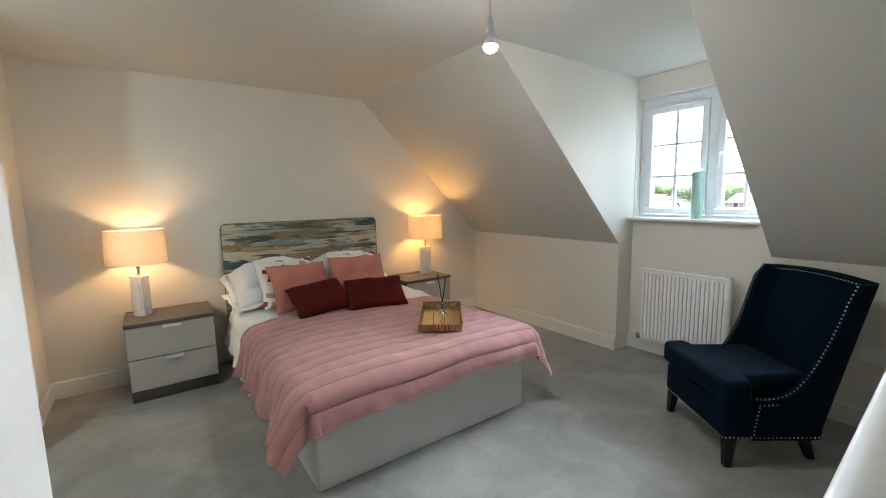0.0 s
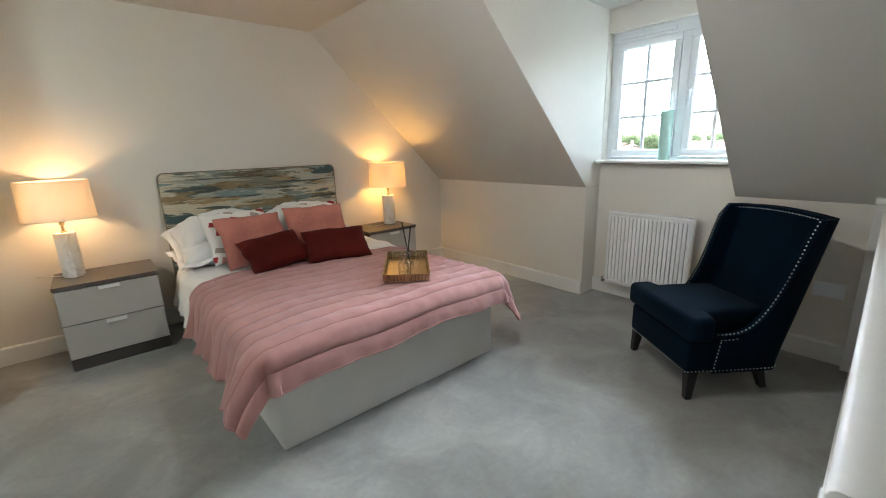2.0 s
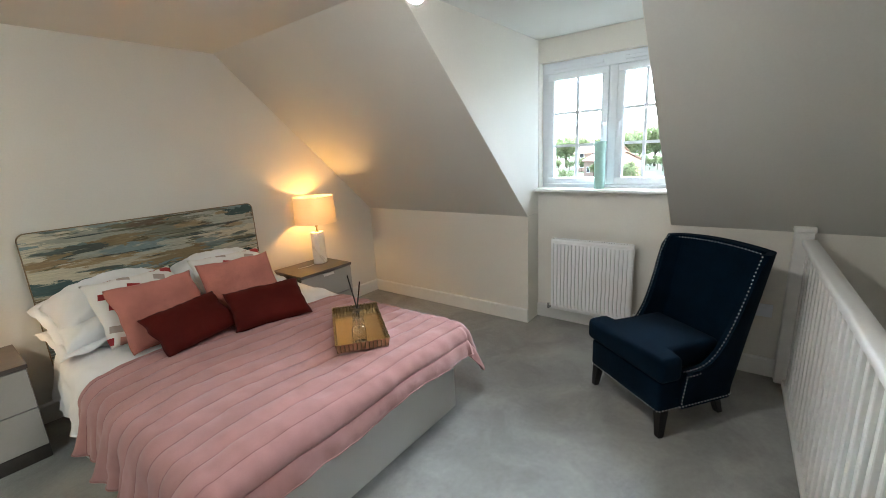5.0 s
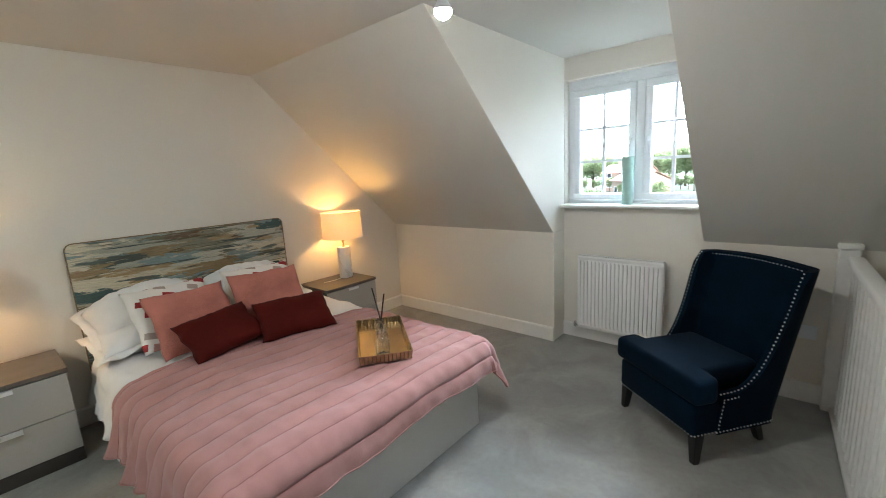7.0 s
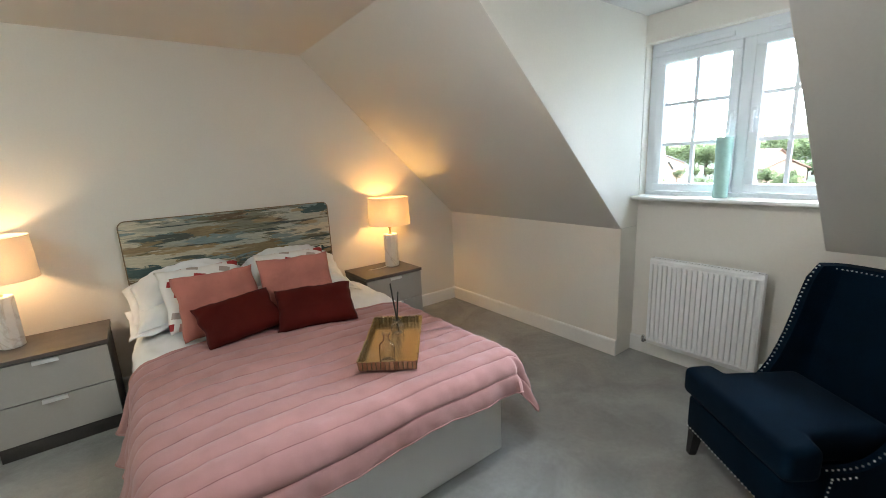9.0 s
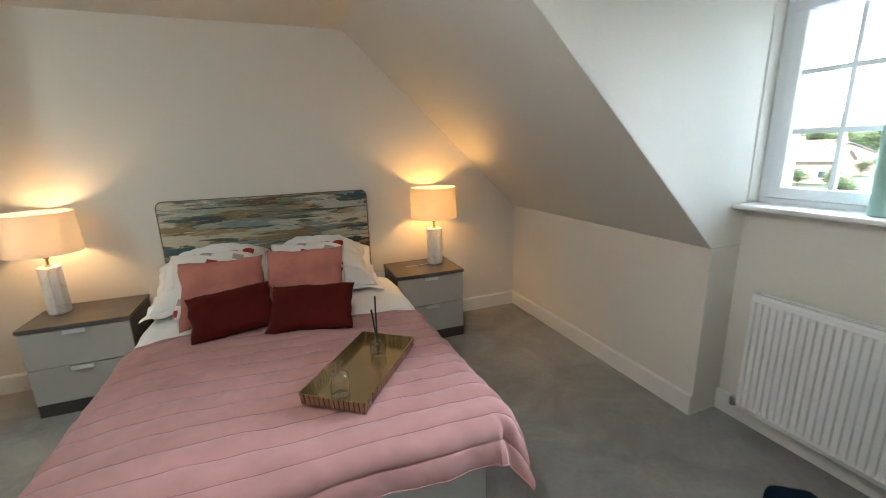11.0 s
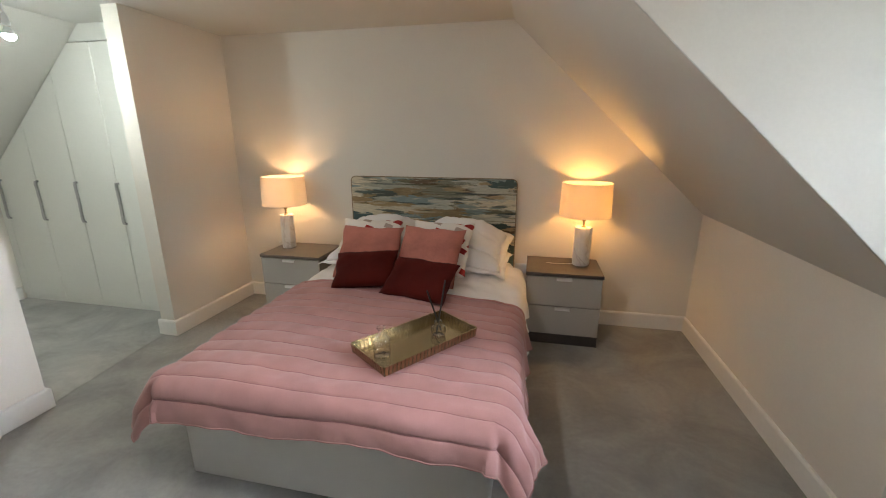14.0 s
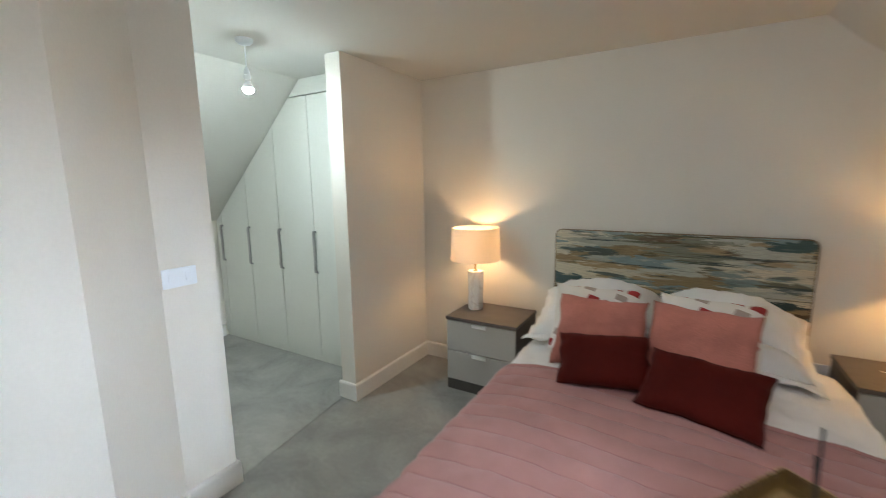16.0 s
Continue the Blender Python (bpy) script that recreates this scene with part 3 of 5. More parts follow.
    mul = nt.nodes.new("ShaderNodeVectorMath")
    mul.operation = "SCALE"
    nt.links.new(body, mul.inputs[0])
    nt.links.new(dry.outputs["Result"], mul.inputs["Scale"])
    nt.links.new(mul.outputs["Vector"], bsdf.inputs["Base Color"])
    return m


def block_print():
    """White cotton with tilted red and taupe blocks."""
    m = bpy.data.materials.new("block_print_cotton")
    m.use_nodes = True
    nt = m.node_tree
    bsdf = nt.nodes["Principled BSDF"]
    bsdf.inputs["Roughness"].default_value = 0.9
    co = nt.nodes.new("ShaderNodeTexCoord")
    mp = nt.nodes.new("ShaderNodeMapping")
    mp.inputs["Rotation"].default_value = (0, 0, radians(18))
    br = nt.nodes.new("ShaderNodeTexBrick")
    br.inputs["Scale"].default_value = 1.0
    br.inputs["Mortar Size"].default_value = 0.014
    br.inputs["Brick Width"].default_value = 0.09
    br.inputs["Row Height"].default_value = 0.066
    br.inputs["Bias"].default_value = -0.1
    br.inputs["Color1"].default_value = (0, 0, 0, 1)
    br.inputs["Color2"].default_value = (1, 1, 1, 1)
    br.inputs["Mortar"].default_value = (0.75, 0.75, 0.75, 1)
    r = nt.nodes.new("ShaderNodeValToRGB")
    r.color_ramp.interpolation = "CONSTANT"
    e = r.color_ramp.elements
    for _ in range(3):
        e.new(0.5)
    for el, (p, c) in zip(e, [(0.0, (0.33, 0.025, 0.025)), (0.27, (0.40, 0.33, 0.29)), (0.55, (0.78, 0.75, 0.71)), (0.86, (0.55, 0.3, 0.26)), (0.93, (0.2, 0.19, 0.17))]):
        el.position = p
        el.color = (*c, 1)
    nt.links.new(co.outputs["Object"], mp.inputs["Vector"])
    nt.links.new(mp.outputs["Vector"], br.inputs["Vector"])
    nt.links.new(br.outputs["Color"], r.inputs["Fac"])
    nt.links.new(r.outputs["Color"], bsdf.inputs["Base Color"])
    return m


STROKES = stroke_fabric()
PRINT = block_print()
PIPING = cloth("brown_piping", (0.24, 0.17, 0.10), 0.1)

# ---- bed ----
BX0, BX1, BY0, BY1 = 2.155, 3.555, 2.875, 4.94


def build_bed():
    bed = thing("bed", "double ottoman bed with pale fabric base and painted-stroke headboard", "bed")
    bm = bmesh.new()
    add_box(bm, BX0, BX1, BY0, BY1, 0.0, 0.36)
    part("base", bevelled(bm, 0.014, 3), BASE_FABRIC, bed, "pale grey fabric base panels", smooth=True)
    bm = bmesh.new()
    add_box(bm, BX0 + 0.02, BX1 - 0.02, BY0 + 0.02, BY1 - 0.01, 0.362, 0.525)
    part("mattress", bevelled(bm, 0.05, 4), LINEN, bed, "white mattress", smooth=True)
    hx0, hx1, hz0, hz1, r = 2.09, 3.536, 0.25, 1.212, 0.045
    outline = [(hx0, hz0), (hx1, hz0)]
    outline += [(hx1 - r + r * math.cos(a), hz1 - r + r * math.sin(a)) for a in [radians(d) for d in range(0, 91, 15)]]
    outline += [(hx0 + r - r * math.sin(a), hz1 - r + r * math.cos(a)) for a in [radians(d) for d in range(0, 91, 15)]]
    bm = bmesh.new()
    add_prism(bm, [(x, 4.946, z) for x, z in outline], (0, 0.05, 0))
    head = part("headboard", bevelled(bm, 0.012, 3, 50), STROKES, bed, "upholstered headboard with cream, teal and brown brushstrokes", smooth=True)
    cu = bpy.data.curves.new("piping", "CURVE")
    cu.dimensions = "3D"
    cu.bevel_depth = 0.0035
    cu.bevel_resolution = 2
    sp = cu.splines.new("POLY")
    pts = outline[1:] + [outline[0]]
    sp.points.add(len(pts) - 1)
    for p, (x, z) in zip(sp.points, pts):
        p.co = (x, 4.95, z, 1)
    dg = bpy.data.objects.new("piping", cu)
    me = bpy.data.meshes.new_from_object(dg)
    bpy.data.objects.remove(dg)
    me.materials.append(PIPING)
    ob = new("piping", me)
    ob.parent = head


build_bed()


# ---- cloths that hang over the bed ----
def drape(name, x0, x1, yf, top, left, right, foot, v0, v1, radius, flares, mat, label, category, quilt=0.0, puff=0.0, folds=0.016, crumple=0.006, nu=130, nv=230, thick=0.018, hem=False):
    """A sheet laid over the bed: it bends over the edges and hangs, with a cone at each corner of the foot."""
    bm = bmesh.new()
    u0, u1 = x0 - left, x1 + right
    w0 = yf - foot if foot else v0
    rows, coords = [], []
    for j in range(nv + 1):
        v = w0 + (v1 - w0) * j / nv
        row = []
        for i in range(nu + 1):
            u = u0 + (u1 - u0) * i / nu
            # the head edge runs a little askew
            vv = v + 0.06 * (j / nv) ** 2 * math.sin(3.0 * u + 0.6) + 0.014 * max(0.0, 1 - j / 45) * (math.sin(4.3 * u + 0.5) + 0.6 * math.sin(11 * u))
            da = x0 - u if u < x0 else (u - x1 if u > x1 else 0.0)
            sx = -1 if u < x0 else 1
            db = yf - vv if foot and vv < yf else 0.0
            length = math.hypot(da, db)
            # one side hangs closer than the other; the corners stand out
            corner = min(da, db) / max(da, db) if da and db else 0.0
            tmax = radians(90 - (flares[0] if sx < 0 else flares[1] + 14 * math.exp(-max(0.0, vv - yf) / 0.22) * (1 if foot and da else 0)))
            cx, cy = min(max(u, x0), x1), (max(vv, yf) if foot else vv)
            dx, dy = (sx * da / length, -db / length) if length else (0.0, 0.0)
            th = min(length / radius, tmax)
            rest = max(0.0, length - radius * tmax)
            out = radius * math.sin(th) + rest * math.cos(tmax)
            drop = radius * (1 - math.cos(th)) + rest * math.sin(tmax)
            hang = min(1.0, rest / 0.22)
            along = cy if da > db else cx
            out += folds * (0.35 if db > da else 1.0) * (1 - corner) * hang * (math.sin(along * 21 + 1.3) + 0.6 * math.sin(along * 47 + 0.4))
            if da > 0 and db > 0:
                phi = math.atan2(db, da)
                out -= 0.04 * math.exp(-((phi - 1.0) / 0.24) ** 2) * min(1.0, length / 0.2)
            if foot and da > 0:
                # the side swells out in a lobe near the foot
                s = vv - yf if not db else -0.2 * math.atan2(db, da)
                lobe = (0.085 * math.exp(-((s + 0.02) / 0.10) ** 2)) if sx < 0 else (0.045 * math.exp(-((s - 0.05) / 0.11) ** 2))
                out += lobe * min(1.0, length / 0.26) ** 1.5
            n = Vector((dx * math.sin(th), dy * math.sin(th), math.cos(th)))
            p = Vector((cx + dx * out, cy + dy * out, top - drop))
            # soft dome and slow waves
            p.z -= 0.02 * max(0.0, abs((cx - (x0 + x1) / 2) / ((x1 - x0) / 2)) ** 4)
            q = Vector((u * 2.3, vv * 2.3, 0.7))
            lift = crumple * 2 * noise.noise(q) + crumple * noise.noise(q * 4.1)
            if not quilt:
                # pulled creases
                lift += crumple * 1.6 * (0.35 - abs(noise.noise(Vector((u * 5.0 + vv * 2.0, vv * 3.2 - u * 2.4, 2.0))))) + crumple * 0.7 * (0.3 - abs(noise.noise(Vector((u * 13.0, vv * 8.0, 6.0)))))
            if quilt:
                s = math.sin(math.pi * (v - yf + 0.039 + 0.012 * noise.noise(Vector((u * 1.7, vv * 0.5, 3)))) / quilt)
                lift += puff * abs(s) ** 0.5
                lift += 0.0045 * noise.noise(Vector((u * 16, vv * 6, 9.0))) * abs(s) + 0.002 * noise.noise(Vector((u * 34, vv * 22, 4.0)))
            row.append(bm.verts.new(p + n * lift))
        rows.append(row)
        coords.append([w.co.copy() for w in row])
    for a, b in zip(rows, rows[1:]):
        for i in range(nu):
            bm.faces.new((a[i], a[i + 1], b[i + 1], b[i]))
    ob = part(name, bm, mat, None, label, smooth=True)
    for poly in ob.data.polygons:
        poly.use_smooth = True
    sol = ob.modifiers.new("thickness", "SOLIDIFY")
    sol.thickness = thick
    sol.offset = -1
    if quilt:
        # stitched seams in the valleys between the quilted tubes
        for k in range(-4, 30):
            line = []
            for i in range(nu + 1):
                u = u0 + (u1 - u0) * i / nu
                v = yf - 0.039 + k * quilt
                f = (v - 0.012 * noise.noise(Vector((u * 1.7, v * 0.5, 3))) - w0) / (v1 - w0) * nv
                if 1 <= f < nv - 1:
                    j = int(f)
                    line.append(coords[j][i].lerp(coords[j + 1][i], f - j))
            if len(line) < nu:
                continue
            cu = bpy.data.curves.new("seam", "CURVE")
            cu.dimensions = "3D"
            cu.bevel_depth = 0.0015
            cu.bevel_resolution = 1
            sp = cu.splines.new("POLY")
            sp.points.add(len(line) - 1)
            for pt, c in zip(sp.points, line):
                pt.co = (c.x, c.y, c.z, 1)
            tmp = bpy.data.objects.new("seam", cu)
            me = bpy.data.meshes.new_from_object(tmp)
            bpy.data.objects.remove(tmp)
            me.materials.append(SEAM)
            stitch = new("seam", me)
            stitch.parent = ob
    if hem:
        cu = bpy.data.curves.new("hem", "CURVE")
        cu.dimensions = "3D"
        cu.bevel_depth = 0.0035
        cu.bevel_resolution = 2
        edge = [r[0] for r in reversed(coords)] + coords[0] + [r[-1] for r in coords]
        sp = cu.splines.new("POLY")
        sp.points.add(len(edge) - 1)
        for pt, c in zip(sp.points, edge):
            pt.co = (c.x, c.y, c.z, 1)
        tmp = bpy.data.objects.new("hem", cu)
        me = bpy.data.meshes.new_from_object(tmp)
        bpy.data.objects.remove(tmp)
        me.materials.append(mat)
        for poly in me.polygons:
            poly.use_smooth = True
        band = new("hem", me)
        band.parent = ob
    return tagged(ob, label, category)


drape("white_duvet", 2.15, 3.555, 2.9, 0.556, 0.34, 0.33, 0.0, 3.55, 4.72, 0.075, (11, 7), LINEN, "white cotton duvet under the bedspread, rumpled near the pillows", "duvet", folds=0.014, crumple=0.013, nu=130, nv=100, hem=True)
drape("bedspread", 2.145, 3.545, 2.872, 0.570, 0.33, 0.325, 0.23, 0, 3.985, 0.10, (14, 5), PINK, "dusty pink quilted bedspread laid over the bed with drooping corners", "bedspread", quilt=0.103, puff=0.014, folds=0.024, crumple=0.0075, nv=320, hem=True)


# ---- pillows and cushions ----
def pillow(name, w, h, t, mat, label, category, m, group, flange=0.0, droop=0.0, seed=0.0, n=30, crease=0.006):
    bm = bmesh.new()
    sides = []
    for s in (1, -1):
        rows = []
        for j in range(n + 1):
            v = -1 + 2 * j / n
            row = []
            for i in range(n + 1):
                u = -1 + 2 * i / n
                x = w / 2 * u * (1 - 0.055 * (1 - v * v) * u * u)
                y = h / 2 * v * (1 - 0.07 * (1 - u * u) * v * v)
                edge = max(0.0, (1 - u ** 4) * (1 - v ** 4))
                z = s * t / 2 * edge ** 0.55
                q = Vector((x * 7 + seed, y * 7, s * 2.0 + seed))
                k = edge ** 0.3
                z += s * crease * k * (noise.noise(q) + 0.6 * noise.noise(q * 2.7) + 0.3 * noise.noise(q * 6.1))
                # gathers running in from the seams
                z += s * crease * 0.7 * math.sin(26 * u + seed) * (1 - edge ** 0.5) * edge ** 0.25
                if edge == 0 or abs(u) == 1 or abs(v) == 1:
                    z = 0.0
                x += 0.012 * noise.noise(Vector((v * 2.1, seed, 1)))
                y += 0.012 * noise.noise(Vector((u * 2.1, seed, 5)))
                row.append(bm.verts.new((x, y, z - droop * abs(u) ** 2.5)))
            rows.append(row)
        for a, b in zip(rows, rows[1:]):
            for i in range(n):
                bm.faces.new((a[i], a[i + 1], b[i + 1], b[i]) if s > 0 else (a[i], b[i], b[i + 1], a[i + 1]))
        sides.append(rows)
    bmesh.ops.remove_doubles(bm, verts=bm.verts[:], dist=0.0004)
    ob = part(name, bm, mat, None, "", smooth=False, m=m)
    for poly in ob.data.polygons:
        poly.use_smooth = True
    tagged(ob, label, category, group)
    if flange:
        bm = bmesh.new()
        k = 26
        pts_in, pts_out = [], []
        total = 4 * k
        for i in range(total):
            side, f = divmod(i, k)
            f = -1 + 2 * f / k
            u, v = ((f, -1), (1, f), (-f, 1), (-1, -f))[side]
            x = w / 2 * u * (1 - 0.055 * (1 - v * v) * u * u)
            y = h / 2 * v * (1 - 0.07 * (1 - u * u) * v * v)
            wave = 0.009 * math.sin(i * 0.8 + seed) + 0.012 * noise.noise(Vector((i * 0.35, seed, 0)))
            pts_in.append(bm.verts.new((x * 0.97, y * 0.97, -droop * abs(u) ** 2.5)))
            pts_out.append(bm.verts.new((x + flange * u, y + flange * v, wave - droop * 1.25 * abs(u) ** 2.5 - 0.015 * abs(v))))
        for i in range(total):
            bm.faces.new((pts_in[i], pts_in[(i + 1) % total], pts_out[(i + 1) % total], pts_out[i]))
        fl = part("flange", bm, mat, ob, smooth=True)
        sol = fl.modifiers.new("thickness", "SOLIDIFY")
        sol.thickness = 0.004
    return ob


WHITE_LABEL = "white cotton pillow with a flat stitched border against the headboard"
FLAT_LABEL = "white cotton pillow lying flat under another"
pillow("pillow", 0.66, 0.42, 0.19, LINEN, FLAT_LABEL, "pillow", pose(2.42, 4.60, 0.652, 5, 0, 2), "white pillows", 0.045, 0.03, 1.0, crease=0.014)
pillow("pillow", 0.66, 0.42, 0.19, LINEN, FLAT_LABEL, "pillow", pose(3.14, 4.60, 0.648, 5, 0, -3), "white pillows", 0.045, 0.03, 2.0, crease=0.014)
pillow("pillow", 0.66, 0.38, 0.165, LINEN, WHITE_LABEL, "pillow", pose(2.43, 4.70, 0.80, 20, -4, 3), "white pillows", 0.045, 0.08, 3.0, crease=0.018)
pillow("pillow", 0.66, 0.38, 0.165, LINEN, WHITE_LABEL, "pillow", pose(3.13, 4.69, 0.80, 20, 4, -5), "white pillows", 0.05, 0.09, 4.0, crease=0.018)
PRINT_LABEL = "white cushion printed with red and taupe blocks behind a pink one"
pillow("cushion", 0.47, 0.42, 0.10, PRINT, PRINT_LABEL, "cushion", pose(2.475, 4.385, 0.762, 52, 0, 5), "printed cushions", 0, 0, 5.0)
pillow("cushion", 0.47, 0.42, 0.10, PRINT, PRINT_LABEL, "cushion", pose(3.018, 4.355, 0.77, 52, 0, -7), "printed cushions", 0, 0, 6.0)
ROSE_LABEL = "salmon pink velvet cushion leaning on the pillows"
pillow("cushion", 0.46, 0.42, 0.12, ROSE, ROSE_LABEL, "cushion", pose(2.53, 4.225, 0.742, 50, 0, 2), "pink cushions", 0, 0, 7.0)
pillow("cushion", 0.46, 0.43, 0.12, ROSE, ROSE_LABEL, "cushion", pose(2.985, 4.175, 0.758, 52, 0, -9), "pink cushions", 0, 0, 8.0)
WINE_LABEL = "small wine red velvet lumbar cushion lying in front"
pillow("lumbar_cushion", 0.43, 0.29, 0.11, WINE, WINE_LABEL, "cushion", pose(2.59, 4.01, 0.686, 38, -4, 8), "wine red cushions", 0, 0, 9.0)
pillow("lumbar_cushion", 0.46, 0.30, 0.11, WINE, WINE_LABEL, "cushion", pose(2.995, 3.90, 0.681, 37, 0, -15), "wine red cushions", 0, 0, 10.0)

# ---- bedside tables ----
CARCASS = material("graphite_wood", (0.060, 0.052, 0.047), 0.45, vary=0.15, scale=12, grain=160, bump=0.1, depth=0.001)
TOPWOOD = material("dark_grey_wood_top", (0.105, 0.088, 0.078), 0.4, vary=0.15, scale=12, grain=160, bump=0.1, depth=0.001)
DRAWER = material("pale_grey_lacquer", (0.45, 0.43, 0.40), 0.22, vary=0.02, scale=3, grain=60, bump=0.0)
ALU = material("satin_aluminium", (0.82, 0.82, 0.81), 0.5, 0.5, vary=0.02, bump=0.0)


def build_bedside(label, m):
    t = thing("bedside_table", label, "bedside table", "bedside tables", at=m)
    w, d, h = 0.555, 0.44, 0.572
    bm = bmesh.new()
    add_box(bm, 0, w, -d, 0, h - 0.025, h)
    part("top", bevelled(bm, 0.002, 1), TOPWOOD, t, "dark wood-effect top")
    for x in (0.006, w - 0.022):
        box("side_panel", x, x + 0.016, -d + 0.02, -0.002, 0.0, h - 0.026, CARCASS, t, bevel=0.001)
    box("back_panel", 0.022, w - 0.022, -0.012, -0.004, 0.02, h - 0.026, CARCASS, t)
    box("inner_board", 0.023, w - 0.023, -d + 0.026, -0.013, 0.085, h - 0.03, CARCASS, t)
    box("plinth", 0.008, w - 0.008, -d + 0.010, -d + 0.026, 0.0, 0.078, CARCASS, t, bevel=0.001)
    for z0, z1 in ((0.083, 0.308), (0.314, 0.541)):
        bm = bmesh.new()
        add_box(bm, 0.008, w - 0.008, -d + 0.006, -d + 0.024, z0, z1)
        dr = part("drawer_front", bevelled(bm, 0.0015, 1), DRAWER, t, "pale grey gloss drawer front")
        bm = bmesh.new()
        add_box(bm, w / 2 - 0.055, w / 2 + 0.055, -d - 0.014, -d + 0.006, z1 - 0.004, z1 - 0.001)
        add_box(bm, w / 2 - 0.055, w / 2 + 0.055, -d - 0.015, -d - 0.012, z1 - 0.022, z1 - 0.001)
        part("handle", bm, ALU, dr, "polished metal tab handle")
    return t


build_bedside("dark wood and pale grey bedside table with two drawers", pose(1.396, 4.972, 0))
build_bedside("dark wood and pale grey bedside table with two drawers", pose(3.645, 4.972, 0))


# ---- table lamps ----
def marble():
    m = material("white_marble", (0.78, 0.76, 0.73), 0.35, vary=0.03, scale=6, grain=50, bump=0.05, depth=0.002)
    nt = m.node_tree
    bsdf = nt.nodes["Principled BSDF"]
    co = nt.nodes["Texture Coordinate"]
    n = nt.nodes.new("ShaderNodeTexNoise")
    n.inputs["Scale"].default_value = 4.0
    n.inputs["Detail"].default_value = 6.0
    n.inputs["Distortion"].default_value = 1.2
    r = nt.nodes.new("ShaderNodeValToRGB")
    e = r.color_ramp.elements
    e.new(0.5)
    for el, (p, c) in zip(e, [(0.44, (0.78, 0.76, 0.73)), (0.475, (0.30, 0.20, 0.14)), (0.5, (0.78, 0.76, 0.73))]):
        el.position = p
        el.color = (*c, 1)
    old = bsdf.inputs["Base Color"].links[0].from_socket
    mix = nt.nodes.new("ShaderNodeMix")
    mix.data_type = "RGBA"
    mix.inputs["Factor"].default_value = 0.3
    nt.links.new(co.outputs["Object"], n.inputs["Vector"])
    nt.links.new(n.outputs["Fac"], r.inputs["Fac"])
    nt.links.new(old, mix.inputs["A"])
    nt.links.new(r.outputs["Color"], mix.inputs["B"])
    nt.links.new(mix.outputs["Result"], bsdf.inputs["Base Color"])
    return m


def shade_cloth():
    m = bpy.data.materials.new("linen_lampshade")
    m.use_nodes = True
    nt = m.node_tree
    nt.nodes.remove(nt.nodes["Principled BSDF"])
    out = nt.nodes["Material Output"]
    co = nt.nodes.new("ShaderNodeTexCoord")
    n = nt.nodes.new("ShaderNodeTexNoise")
    n.inputs["Scale"].default_value = 220
    nt.links.new(co.outputs["Object"], n.inputs["Vector"])
    mixc = nt.nodes.new("ShaderNodeMix")
    mixc.data_type = "RGBA"
    mixc.inputs["A"].default_value = (0.80, 0.73, 0.62, 1)
    mixc.inputs["B"].default_value = (0.90, 0.84, 0.74, 1)
    nt.links.new(n.outputs["Fac"], mixc.inputs["Factor"])
    a, b, mx = nt.nodes.new("ShaderNodeBsdfDiffuse"), nt.nodes.new("ShaderNodeBsdfTranslucent"), nt.nodes.new("ShaderNodeMixShader")
    mx.inputs["Fac"].default_value = SHADE_THROUGH
    nt.links.new(mixc.outputs["Result"], a.inputs["Color"])
    nt.links.new(mixc.outputs["Result"], b.inputs["Color"])
    nt.links.new(a.outputs["BSDF"], mx.inputs[1])
    nt.links.new(b.outputs["BSDF"], mx.inputs[2])
    nt.links.new(mx.outputs["Shader"], out.inputs["Surface"])
    return m


MARBLE, SHADE = marble(), shade_cloth()
BRASS = material("aged_brass", (0.55, 0.40, 0.20), 0.3, 1.0, vary=0.08, bump=0.0)
WHITE_FLEX = material("white_flex", (0.75, 0.74, 0.72), 0.5, bump=0.0)


